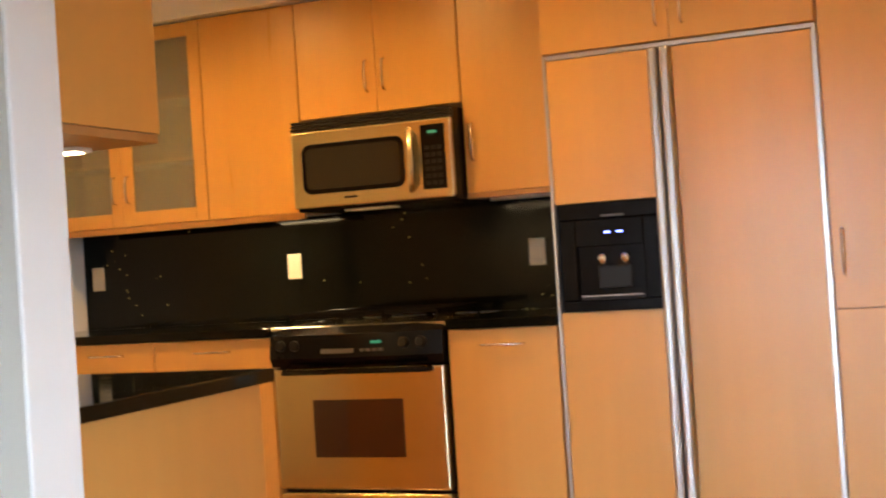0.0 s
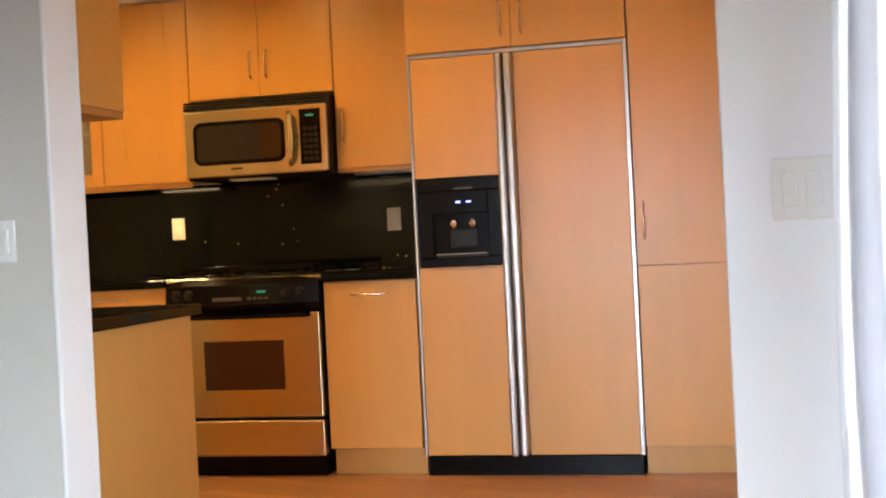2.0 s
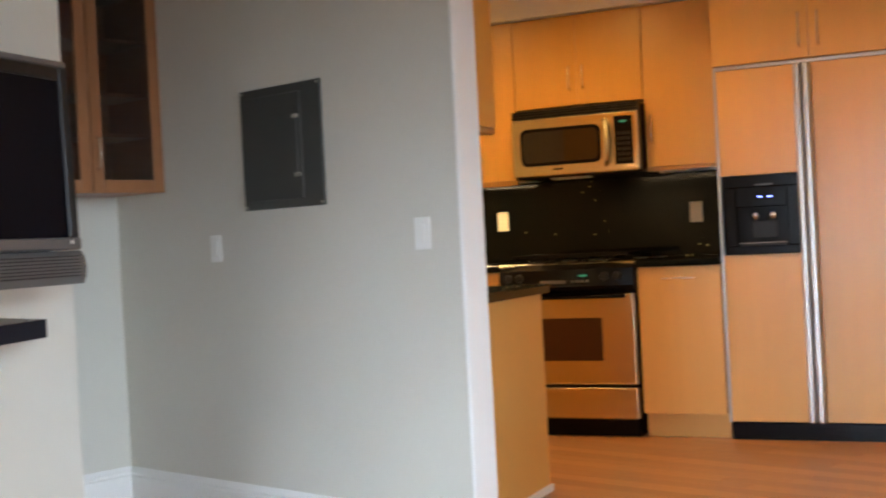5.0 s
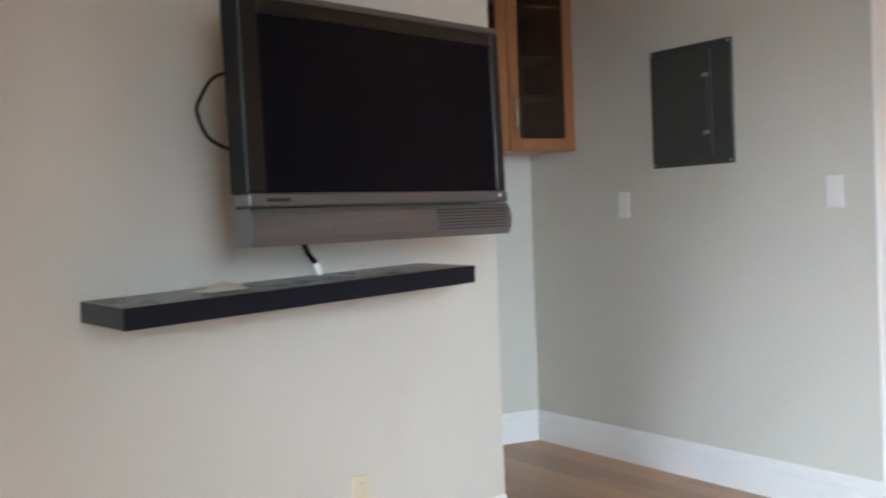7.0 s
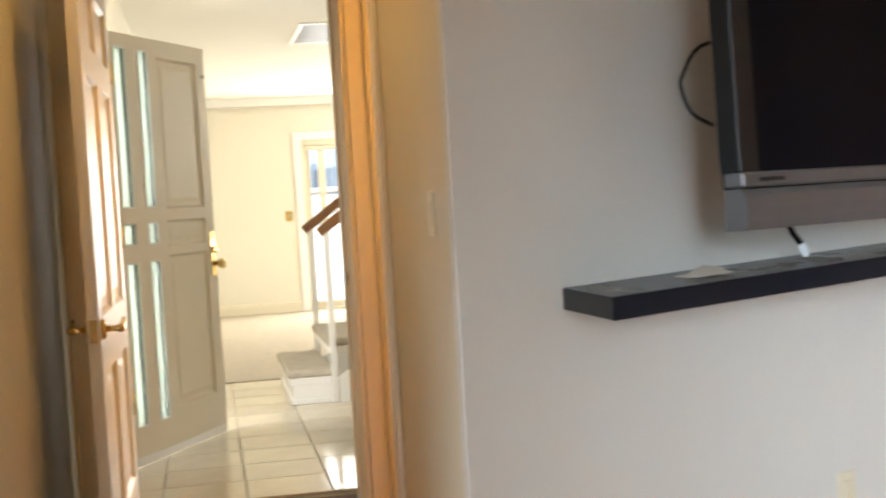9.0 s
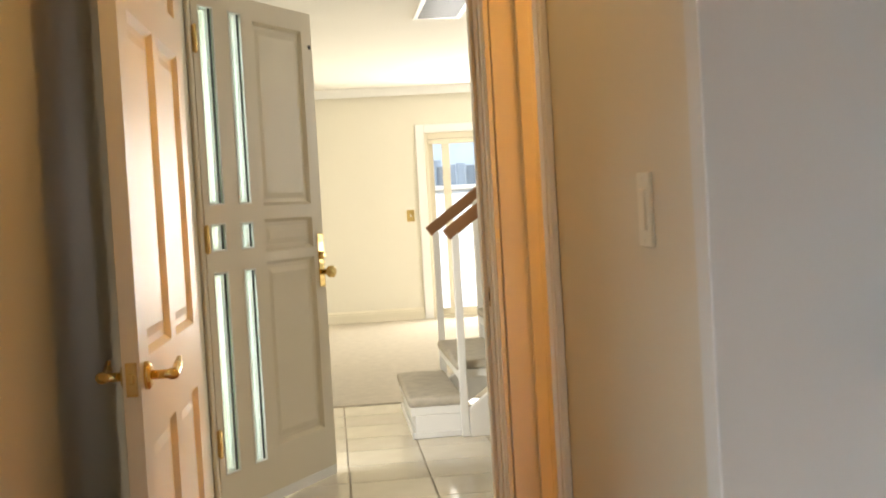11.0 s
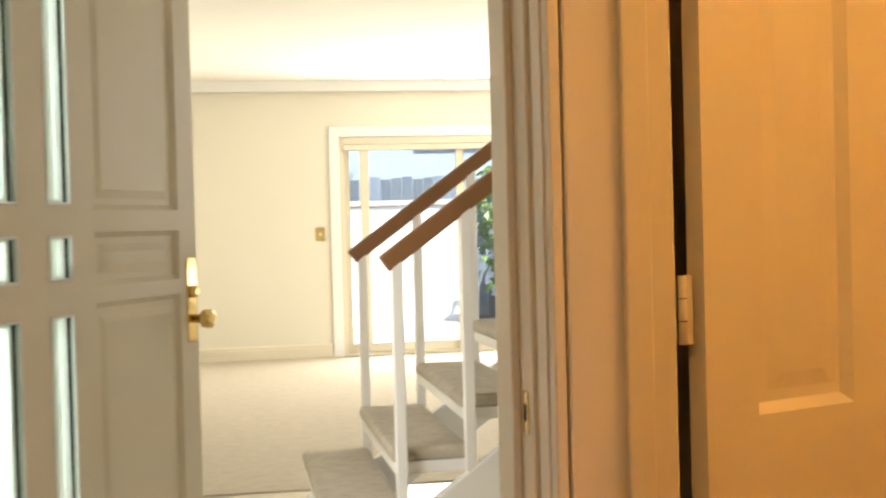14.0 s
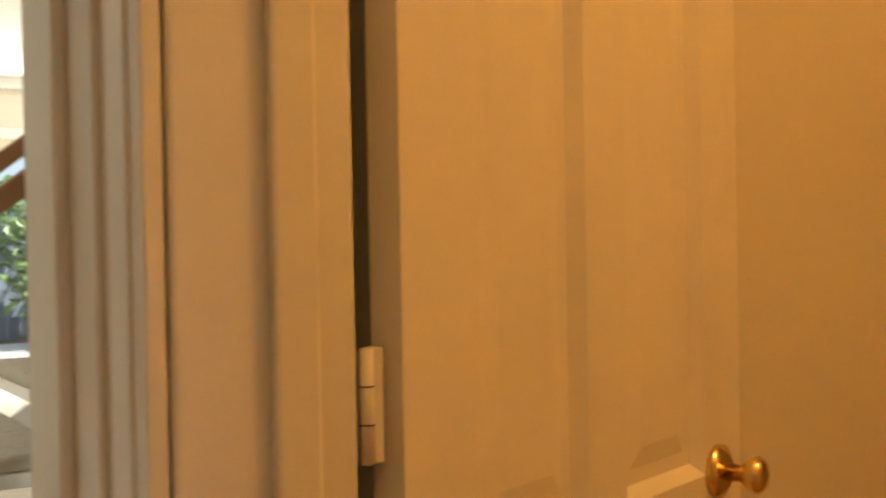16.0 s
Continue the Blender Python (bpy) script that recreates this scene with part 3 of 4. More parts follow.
for gx in (-1.06, -0.835, -0.61):
    g = bmesh.new()
    w = 0.115 if gx != -0.835 else 0.095
    for sx in (-w, w):
        box(g, gx + sx - 0.006, 0.06, 1.008, gx + sx + 0.006, 0.56, 1.026, 0.002)
    for yy in (0.06, 0.17, 0.305, 0.44, 0.55):
        box(g, gx - w, yy - 0.006, 1.010, gx + w, yy + 0.006, 1.030, 0.002)
    for sx in (-w, w):
        for yy in (0.07, 0.55):
            box(g, gx + sx - 0.007, yy - 0.007, 0.976, gx + sx + 0.007, yy + 0.007, 1.010)
    part("grate", g, BLACK, rg, "black cast-iron grate")

# base cabinets, counters, backsplash
cabinet("base_cabinet", "maple base cabinet with a bow handle on top", -0.425, 0.035, 0.0, 0.66, 0.135, 0.94, [(-0.425, 0.135, 0.035, 0.94, (-0.195, 0.875, 0.18, False))], group="base cabinets", toe=0.1)
cabinet("base_cabinet", "maple base cabinet with drawer over door", -1.84, -1.242, 0.0, 0.66, 0.135, 0.94, [(-1.84, 0.78, -1.242, 0.94, (-1.54, 0.885, 0.18, False)), (-1.84, 0.135, -1.242, 0.778, None)], group="base cabinets", toe=0.1)
cabinet("base_cabinet", "maple base cabinet in the corner", -2.70, -1.842, 0.0, 0.66, 0.135, 0.94, [(-2.70, 0.78, -1.842, 0.94, (-2.1, 0.885, 0.18, False)), (-2.70, 0.135, -1.842, 0.778, None)], group="base cabinets", toe=0.1)
single("worktop", boxes((-0.428, -0.022, 0.941, 0.037, 0.655, 0.98), bevel=0.005, seg=2), GRANITE, "polished black granite worktop with gold flecks", "worktop", KM)
single("worktop", boxes((-2.71, -0.022, 0.941, -1.244, 0.655, 0.98), bevel=0.005, seg=2), GRANITE, "long polished black granite worktop with gold flecks", "worktop", KM)
single("backsplash", boxes((-2.71, 0.656, 0.98, 0.037, 0.671, 1.475), bevel=0.001), GRANITE, "polished black granite backsplash with gold flecks", "backsplash", KM)
for x, z, mat, lab in ((-1.465, 1.24, IVORY, "ivory wall outlet plate on the granite"), (-0.235, 1.235, IVORY, "ivory light switch plate on the granite"), (-2.62, 1.24, IVORY, "ivory wall outlet plate on the granite")):
    o = thing("outlet", lab, "outlet")
    lamp_plate(o, KM @ pose(x, 0.655, z), 0.075, 0.12, 1, mat)

# built-in refrigerator with maple panels
fr = thing("refrigerator", "built-in refrigerator with maple panels and long steel handles", "refrigerator", KM)
part("body", boxes((0.045, 0.03, 0.09, 1.07, 0.66, 1.985), bevel=0.003), BLACK, fr)
part("freezer_door", boxes((0.058, 0.0, 1.405, 0.462, 0.03, 1.965), (0.058, 0.0, 0.10, 0.462, 0.03, 0.985), bevel=0.002), MAPLE, fr, "maple freezer door panels")
part("fridge_door", boxes((0.548, 0.0, 0.10, 1.053, 0.03, 1.965), bevel=0.002), MAPLE, fr, "tall maple door panel")
part("edge_trim", boxes((0.044, -0.004, 0.095, 0.057, 0.03, 1.985), (1.054, -0.004, 0.095, 1.072, 0.03, 1.985), (0.057, -0.004, 1.967, 1.054, 0.03, 1.985), bevel=0.002), ALU, fr, "thin aluminium edge trim")
for a, b in ((0.464, 0.500), (0.508, 0.546)):
    hb = bmesh.new()
    box(hb, a, -0.045, 0.10, b, 0.03, 1.965, bevel=0.012, seg=3)
    part("handle", hb, ALU, fr, "full-height aluminium handle")
dz = part("dispenser", boxes((0.135, 0.012, 1.03, 0.40, 0.035, 1.34), bevel=0.003), BLACK, fr, "black water and ice dispenser")
part("fascia", boxes((0.075, -0.012, 1.3405, 0.46, 0.03, 1.403), bevel=0.003), BLACK, dz)
part("sill", boxes((0.075, -0.012, 0.988, 0.46, 0.03, 1.0295), bevel=0.003), BLACK, dz)
for a, c in ((0.075, 0.1345), (0.4005, 0.46)):
    part("side_cheek", boxes((a, -0.012, 1.03, c, 0.03, 1.34), bevel=0.003), BLACK, dz)
part("hood", boxes((0.135, -0.012, 1.235, 0.40, 0.012, 1.34), bevel=0.003), BLACK, dz)
for x in (0.235, 0.325):
    part("spout", tube([(x, -0.002, 1.206), (x, -0.004, 1.190), (x, 0.0, 1.165)], [0.016, 0.020, 0.014], 12), CHROME, dz, "chrome dispenser spout")
for x in (0.25, 0.30):
    part("indicator", boxes((x, -0.015, 1.285, x + 0.022, -0.011, 1.290), bevel=0), LED_BLUE, dz, "blue indicator light")
part("badge", boxes((0.24, -0.015, 1.348, 0.33, -0.011, 1.355), bevel=0), SILVER, dz)
part("drip_tray", boxes((0.15, -0.02, 1.03, 0.39, 0.012, 1.045), bevel=0.004), BEZEL, dz)
part("tray_lip", boxes((0.15, -0.0235, 1.044, 0.39, -0.0205, 1.048), bevel=0.001), ALU, dz, "bright edge of the drip tray")
part("paddle", boxes((0.215, 0.004, 1.075, 0.345, 0.0115, 1.16), bevel=0.004, seg=2), BEZEL, dz, "dark dispenser paddle")
part("kick_grille", boxes((0.05, 0.03, 0.0, 1.06, 0.06, 0.088), *[(0.06, 0.022, 0.012 + 0.018 * k, 1.05, 0.032, 0.022 + 0.018 * k) for k in range(4)], bevel=0.001), BLACK, fr, "black kick grille")
cabinet("wall_cabinet", "maple two-door cabinet above the refrigerator", 0.04, 1.07, 0.0, 0.66, 1.99, 2.60, [(0.04, 1.99, 0.545, 2.60, (0.50, 2.14, 0.18, True)), (0.545, 1.99, 1.07, 2.60, (0.595, 2.14, 0.18, True))], group="wall cabinets")
cabinet("pantry_cabinet", "tall maple pantry cabinet with two doors", 1.075, 1.475, 0.0, 0.66, 0.135, 2.60, [(1.075, 0.135, 1.475, 0.955, None), (1.075, 0.955, 1.475, 2.60, (1.115, 1.16, 0.17, True))], toe=0.1)
single("filler_panel", boxes((1.477, 0.0, 0, 1.528, 0.05, 2.61), bevel=0.002), CREAM, "cream painted filler strip beside the pantry", "panel", KM)

# peninsula and the cabinet above it
pen = thing("peninsula", "maple peninsula cabinet behind the wall end", "cabinet", KM)
part("body", prism([(-0.46, -2.40), (-0.46, -1.42), (-1.6, -1.42), (-1.6, -2.03)], 0.0, 0.885, 0.002), MAPLE, pen)
part("plinth", boxes((-0.459, -2.38, 0, -0.447, -1.41, 0.035), bevel=0.004), WHITE, pen, "white shoe moulding")
single("peninsula_worktop", prism([(-0.435, -2.415), (-0.435, -1.37), (-1.6, -1.37), (-1.6, -2.04)], 0.886, 0.926, 0.005), GRANITE, "polished black granite peninsula top", "worktop", KM)
hc = thing("wall_cabinet", "maple wall cabinet hung over the peninsula", "cabinet", KM, "wall cabinets")
part("body", prism([(-0.46, -2.38), (-0.46, -1.85), (-1.6, -1.85), (-1.6, -2.03)], 1.60, 2.60, 0.002), MAPLE, hc)
part("bottom_panel", prism([(-0.464, -2.37), (-0.464, -1.854), (-1.59, -1.854), (-1.59, -2.04)], 1.575, 1.599, 0.002), MAPLE_DARK, hc)

# lit strips under the wall cabinets
for x0, y0, x1, y1, z, watts in ((-1.30, -2.0, -0.62, -1.93, 1.574, 1.6), (-1.68, 0.40, -1.30, 0.46, 1.478, 1.3)):
    ul = thing("under_cabinet_light", "slim lit strip light under the wall cabinet", "light", KM)
    part("housing", boxes((x0, y0, z - 0.012, x1, y1, z), bevel=0.002), WHITE, ul)
    part("diffuser", boxes((x0 + 0.02, y0 + 0.01, z - 0.014, x1 - 0.02, y1 - 0.01, z - 0.0125), bevel=0), BULB, ul)
    lamp("under_cabinet_glow", "AREA", watts, (1.0, 0.72, 0.36), KM @ pose((x0 + x1) / 2, (y0 + y1) / 2, z - 0.02), x1 - x0 - 0.05, 0.05)

# recessed ceiling lamps of the kitchen, unseen; placed from the warm glow on cabinets
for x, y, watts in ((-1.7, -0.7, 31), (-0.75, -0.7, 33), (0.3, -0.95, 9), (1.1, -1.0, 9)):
    rl = thing("recessed_light", "round recessed ceiling light, lit warm, itself unseen", "ceiling light", KM @ pose(x, y, 2.615), "kitchen lights")
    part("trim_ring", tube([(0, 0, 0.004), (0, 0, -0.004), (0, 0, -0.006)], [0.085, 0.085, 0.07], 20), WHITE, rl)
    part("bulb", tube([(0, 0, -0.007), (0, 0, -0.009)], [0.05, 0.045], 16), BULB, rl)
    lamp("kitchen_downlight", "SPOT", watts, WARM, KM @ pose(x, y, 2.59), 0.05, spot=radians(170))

# ---- television room ----
tv = thing("television", "flat wall-mounted television, switched off, with silver speaker bar", "television", TM @ pose(0.37, 0.52, 1.08, 0, -1.5, 0))
W = 1.065
part("back", boxes((-0.11, 0.05, 0.08, -0.05, W - 0.05, 0.56), bevel=0.02, seg=2), BLACK, tv)
part("bezel", boxes((-0.06, 0, 0.130, 0.004, 0.065, 0.606), (-0.06, W - 0.04, 0.130, 0.004, W, 0.606), (-0.06, 0.065, 0.569, 0.004, W - 0.04, 0.606), bevel=0.004), BEZEL, tv)
part("top_strip", boxes((-0.058, 0.002, 0.606, 0.002, W - 0.002, 0.624), bevel=0.004), SILVER, tv, "silver top strip")
part("screen", boxes((-0.05, 0.06, 0.13, -0.004, W - 0.035, 0.575), bevel=0), SCREEN, tv, "dark matte screen")
part("lower_strip", boxes((-0.05, 0.0, 0.096, 0.01, W, 0.130), bevel=0.005), SILVER, tv, "silver strip under the screen")
part("badge", boxes((0.009, 0.055, 0.108, 0.0115, 0.135, 0.117), bevel=0), BEZEL, tv)
part("power_light", tube([(0.009, W - 0.045, 0.117), (0.012, W - 0.045, 0.117)], 0.006, 10), PLASTIC, tv)
spk = bmesh.new()
ring = [(-0.05, 0.0), (0.006, 0.0), (0.016, 0.02), (0.020, 0.048), (0.014, 0.078), (0.002, 0.093), (-0.05, 0.093)]
ends = [[spk.verts.new((x, y, z)) for x, z in ring] for y in (0.0, W)]
for i in range(len(ring)):
    spk.faces.new((ends[0][i], ends[0][(i + 1) % len(ring)], ends[1][(i + 1) % len(ring)], ends[1][i]))
spk.faces.new(ends[0][::-1])
spk.faces.new(ends[1])
bmesh.ops.recalc_face_normals(spk, faces=spk.faces)
part("speaker_bar", spk, SILVER, tv, "grey rounded speaker bar")
for k in range(7):
    part("speaker_slot", boxes((0.012, W - 0.36, 0.022 + 0.009 * k, 0.0208, W - 0.03, 0.0245 + 0.009 * k), bevel=0), BEZEL, tv)
mt = thing("wall_mount", "black tilting television wall mount", "bracket", TM)
part("wall_plate", boxes((0.001, 0.92, 1.25, 0.02, 1.22, 1.55), bevel=0.003), BLACK, mt)
part("arm", boxes((0.02, 1.04, 1.36, 0.26, 1.10, 1.44), bevel=0.004), BLACK, mt)
single("cable", tube([(0.2, 0.62 - 0.10 * math.sin(math.pi * k / 14) ** 0.8, 1.52 - 0.2 * k / 14 + 0.02 * math.sin(k)*0.3) for k in range(15)], 0.005, 8), BEZEL, "dark cable looping out behind the television", "cable", TM)
ck = thing("cable_plug", "short black cable with a pale plug under the television", "cable", TM)
part("lead", tube([(0.12, 0.945, 1.10), (0.125, 0.965, 1.05), (0.135, 0.985, 1.02)], 0.008, 8), BLACK, ck)
part("plug", tube([(0.135, 0.985, 1.022), (0.138, 0.992, 1.005), (0.140, 0.997, 0.988)], [0.009, 0.011, 0.008], 8), PLASTIC, ck, "white plug")
sh = thing("floating_shelf", "black-brown floating wall shelf under the television", "shelf", TM @ pose(0, 0.30, 0.964, 1.2, 2, 0))
part("board", prism([(0.001, 0.0), (0.238, -0.055), (0.238, 1.285), (0.001, 1.30)], -0.052, 0.0, 0.002), SHELF, sh)
part("front_edge", boxes((0.238, -0.055, -0.0525, 0.242, 1.285, 0.0005), bevel=0.001), SHELF_EDGE, sh, "dark blue-black front edge")
pp = thing("paper_stack", "small pile of crumpled cream papers on the shelf", "papers", TM @ pose(0.12, 0.62, 0.9685, 1.2, 2, 0))
for k, (dx, dy, a) in enumerate(((0, 0, 8), (0.02, 0.03, -15), (-0.01, 0.05, 25))):
    part("paper", boxes((-0.03, -0.045, 0.0035 * k, 0.03, 0.045, 0.0035 * k + 0.003), bevel=0.001), PAPER, pp, "", pose(dx, dy, 0, 2 * k, 3 * k, a))
ot = thing("outlet", "ivory wall outlet low on the wall", "outlet")
lamp_plate(ot, TM @ pose(0.0, 1.28, 0.30, 0, 0, 90), 0.07, 0.115, 1, IVORY)

# breaker panel
ep = thing("breaker_panel", "flush dark grey metal breaker panel cover", "electrical panel", pose(-0.494, -0.272, 1.561))
part("cover", boxes((-0.252, -0.012, -0.25, 0.252, 0, 0.25), bevel=0.003), PANEL_GREY, ep)
dr = part("door", boxes((-0.205, -0.018, -0.215, 0.135, -0.011, 0.215), bevel=0.003), PANEL_GREY, ep)
part("latch_rail", boxes((0.098, -0.022, -0.125, 0.112, -0.017, 0.115), bevel=0.002), PANEL_GREY, dr)
for z in (-0.12, 0.115):
    part("latch", boxes((0.088, -0.0245, z - 0.008, 0.124, -0.017, z + 0.008), bevel=0.003), ALU, dr, "bright metal latch")
for sx in (-0.238, 0.238):
    for sz in (-0.237, 0.237):
        part("screw", tube([(sx, -0.0145, sz), (sx, -0.011, sz)], 0.006, 8), ALU, ep)
s1 = thing("light_switch", "white rocker light switch on the beige wall", "switch")
lamp_plate(s1, pose(0.272, -0.272, 1.177), 0.078, 0.118)
s2 = thing("light_switch", "white toggle switch plate on the beige wall", "switch")
lamp_plate(s2, pose(-0.972, -0.272, 1.16), 0.072, 0.116)
s3 = thing("light_switch", "white double rocker switch on the white wall", "switch")
lamp_plate(s3, pose(2.512, -0.272, 1.19), 0.118, 0.118, 2)
s4 = thing("light_switch", "cream rocker switch on the passage wall", "switch")
lamp_plate(s4, pose(0.175, -3.264, 1.155), 0.075, 0.116, 1, IVORY)

# corner cabinet with smoked glass
cc = thing("corner_cabinet", "cherry-stained wall cabinet with glass doors in the recess", "cabinet")
CX, CZ0, CZ1 = -1.325, 1.43, 2.35
part("body", boxes((-1.732, -0.30, CZ0, CX - 0.022, -0.275, CZ1), (-1.732, -1.0, CZ0, CX - 0.022, -0.975, CZ1), (-1.732, -0.975, CZ0, CX - 0.022, -0.30, CZ0 + 0.02), (-1.732, -0.975, CZ1 - 0.02, CX - 0.022, -0.30, CZ1), (-1.732, -0.975, CZ0 + 0.02, -1.72, -0.30, CZ1 - 0.02), bevel=0.002), CHERRY, cc)
for z in (1.68, 1.86, 2.10):
    part("shelf", boxes((-1.70, -0.97, z, CX - 0.06, -0.305, z + 0.014), bevel=0.002), CHERRY, cc)
for a, b in ((-0.64, -0.277), (-1.0, -0.645)):
    d = part("door", boxes((CX - 0.02, a, CZ0 - 0.003, CX, a + 0.055, CZ1), (CX - 0.02, b - 0.055, CZ0 - 0.003, CX, b, CZ1), (CX - 0.02, a + 0.055, CZ0 - 0.003, CX, b - 0.055, CZ0 + 0.055), (CX - 0.02, a + 0.055, CZ1 - 0.055, CX, b - 0.055, CZ1), bevel=0.003), CHERRY, cc)
    part("pane", boxes((CX - 0.013, a + 0.05, CZ0 + 0.05, CX - 0.009, b - 0.05, CZ1 - 0.05), bevel=0), SMOKE, d, "smoked glass pane")
hd = part("handle", tube([(CX, -0.615, 1.53), (CX + 0.02, -0.615, 1.54), (CX + 0.026, -0.615, 1.60), (CX + 0.02, -0.615, 1.66), (CX, -0.615, 1.67)], 0.005, 8), NICKEL, cc, "slim bow handle")


# curtain and glazed door
def curtain(x0, x1, y, z0, z1, folds, seed):
    rnd = random.Random(seed)
    bm = bmesh.new()
    n, rows_n = folds * 10, 14
    ph_ = [rnd.uniform(0.6, 1.4) for _ in range(folds + 1)]
    grid = []
    for j in range(rows_n + 1):
        v = j / rows_n
        line = []
        for i in range(n + 1):
            u = i / n
            amp = 0.035 * (0.6 + 0.5 * v) * ph_[int(u * folds)]
            line.append(bm.verts.new((x0 + (x1 - x0) * u + 0.012 * math.sin(7 * v + 5 * u), y + amp * math.sin(u * folds * math.tau + 0.6 * math.sin(3 * v)), z1 + (z0 - z1) * v)))
        grid.append(line)
    for a, b in zip(grid, grid[1:]):
        for i in range(n):
            bm.faces.new((a[i], a[i + 1], b[i + 1], b[i])).smooth = True
    bmesh.ops.solidify(bm, geom=list(bm.faces), thickness=0.003)
    return bm


cu = thing("curtain", "white sheer curtain bunched beside the glazed door", "curtain")
part("cloth", curtain(2.60, 3.05, -0.40, 0.03, 2.30, 6, 3), FABRIC, cu)
part("rod", tube([(2.5, -0.40, 2.32), (4.6, -0.40, 2.32)], 0.014, 12), ALU, cu, "thin metal curtain rod")
for x in (2.55, 4.5):
    part("bracket", boxes((x, -0.41, 2.30, x + 0.02, -0.273, 2.34), bevel=0.002), ALU, cu)
cu2 = thing("curtain", "white sheer curtain drawn to the far side", "curtain")
part("cloth", curtain(4.05, 4.5, -0.40, 0.03, 2.30, 6, 5), FABRIC, cu2)
w1 = tagged(new("window_1"), "white framed glazed door to the garden", "", "", "structure")
part("window_frame", boxes((2.72, -0.23, 0, 2.78, -0.17, 2.12), (4.34, -0.23, 0, 4.4, -0.17, 2.12), (2.78, -0.23, 2.06, 4.34, -0.17, 2.12), (2.78, -0.23, 0, 4.34, -0.17, 0.06), (3.53, -0.23, 0.06, 3.59, -0.17, 2.06), bevel=0.003), WHITE, w1)
for a, b in ((2.78, 3.53), (3.59, 4.34)):
    p = part("pane", boxes((a, -0.203, 0.06, b, -0.197, 2.06), bevel=0), GLASS, w1)
    p.visible_shadow = False
# unseen window, added as the way in for side light
w2 = tagged(new("window_2"), "white framed side window, unseen, added to let daylight in", "", "", "structure")
part("window_frame", boxes((5.22, -4.1, 0.82, 5.28, -4.04, 2.18), (5.22, -1.96, 0.82, 5.28, -1.9, 2.18), (5.22, -4.04, 2.12, 5.28, -1.96, 2.18), (5.22, -4.04, 0.82, 5.28, -1.96, 0.88), bevel=0.003), WHITE, w2)
p = part("pane", boxes((5.247, -4.04, 0.88, 5.253, -1.96, 2.12), bevel=0), GLASS, w2)
p.visible_shadow = False

# ---- passage: doors and casings ----
# casing and jamb of the bathroom door
built("trim_bath_jamb_far", boxes((-1.529, -3.262, 0, -1.50, -3.115, 2.10), (-1.50, -3.188, 0, -1.488, -3.150, 2.10), bevel=0.004, seg=2), DOOR_PAINT, "painted door jamb with stop")
built("trim_bath_casing_far", boxes((-1.598, -3.281, 0, -1.502, -3.265, 2.16), (-1.58, -3.284, 0, -1.53, -3.281, 2.16), bevel=0.003, seg=2), DOOR_PAINT, "painted door casing")
built("trim_bath_jamb_near", boxes((-0.676, -3.262, 0, -0.661, -3.150, 2.10), bevel=0.004), DOOR_PAINT, "painted door jamb")
built("trim_bath_casing_near", boxes((-0.672, -3.281, 0, -0.58, -3.265, 2.16), (-0.655, -3.284, 0, -0.60, -3.281, 2.16), bevel=0.003, seg=2), DOOR_PAINT, "painted door casing")
built("trim_bath_head", boxes((-1.50, -3.262, 2.07, -0.676, -3.150, 2.10), (-1.598, -3.281, 2.162, -0.58, -3.265, 2.25), bevel=0.004), DOOR_PAINT, "painted head casing")
# casing and jamb of the hall doorway
built("trim_hall_jamb_right", boxes((-1.833, -3.287, 0, -1.602, -3.266, 2.08), (-1.72, -3.299, 0, -1.675, -3.287, 2.08), bevel=0.003, seg=2), DOOR_PAINT, "painted door jamb with stop")
built("trim_hall_casing_right", boxes((-1.852, -3.282, 0, -1.836, -3.19, 2.16), bevel=0.005, seg=2), DOOR_PAINT, "painted casing on the hall side")
built("trim_hall_jamb_left", boxes((-1.845, -4.245, 0, -1.605, -4.215, 2.08), bevel=0.004), DOOR_PAINT, "painted door jamb")
built("trim_hall_head", boxes((-1.845, -4.215, 2.08, -1.605, -3.289, 2.11), bevel=0.004), DOOR_PAINT, "painted head jamb")
st = thing("strike_plate", "brass strike plate on the door jamb", "strike plate", pose(-1.637, -3.2875, 0.90))
part("plate", boxes((-0.014, -0.002, -0.03, 0.014, 0, 0.03), bevel=0.0008), BRASS, st)
# dark slab on the plate, standing for the shade inside the hole
part("latch_hole", boxes((-0.006, -0.0028, -0.012, 0.006, -0.0021, 0.012), bevel=0), HOLE_SHADE, st)


def lever(parent, x, y, z, side, length):
    """A brass lever handle: rose, neck and turned grip."""
    r = part("rose", tube([(x, y, z), (x, y + side * 0.008, z), (x, y + side * 0.014, z)], [0.030, 0.030, 0.02], 16), BRASS, parent, "brass rose")
    part("grip", tube([(x, y + side * 0.012, z), (x, y + side * 0.045, z), (x, y + side * 0.055, z), (x + length * 0.35, y + side * 0.056, z - 0.006), (x + length * 0.75, y + side * 0.056, z + 0.004), (x + length, y + side * 0.058, z + 0.022)], [0.010, 0.010, 0.013, 0.010, 0.011, 0.006], 10), BRASS, r, "brass lever")


# panelled door with lever, open into the room
ld = thing("door", "off-white six-panel door with brass lever, standing open", "door", pose(-1.535, -4.178, 0.012, 0, 0, -0.8))
part("leaf", door_leaf(1.03, 2.04, 0.036, [(0.12, 0.22, 0.47, 0.71), (0.56, 0.22, 0.91, 0.71), (0.12, 0.885, 0.47, 1.62), (0.56, 0.885, 0.91, 1.62), (0.12, 1.72, 0.47, 1.92), (0.56, 1.72, 0.91, 1.92)]), DOOR_PAINT, ld)
lever(ld, 0.965, 0.036, 0.85, 1, -0.10)
lever(ld, 0.965, 0.0, 0.85, -1, -0.10)
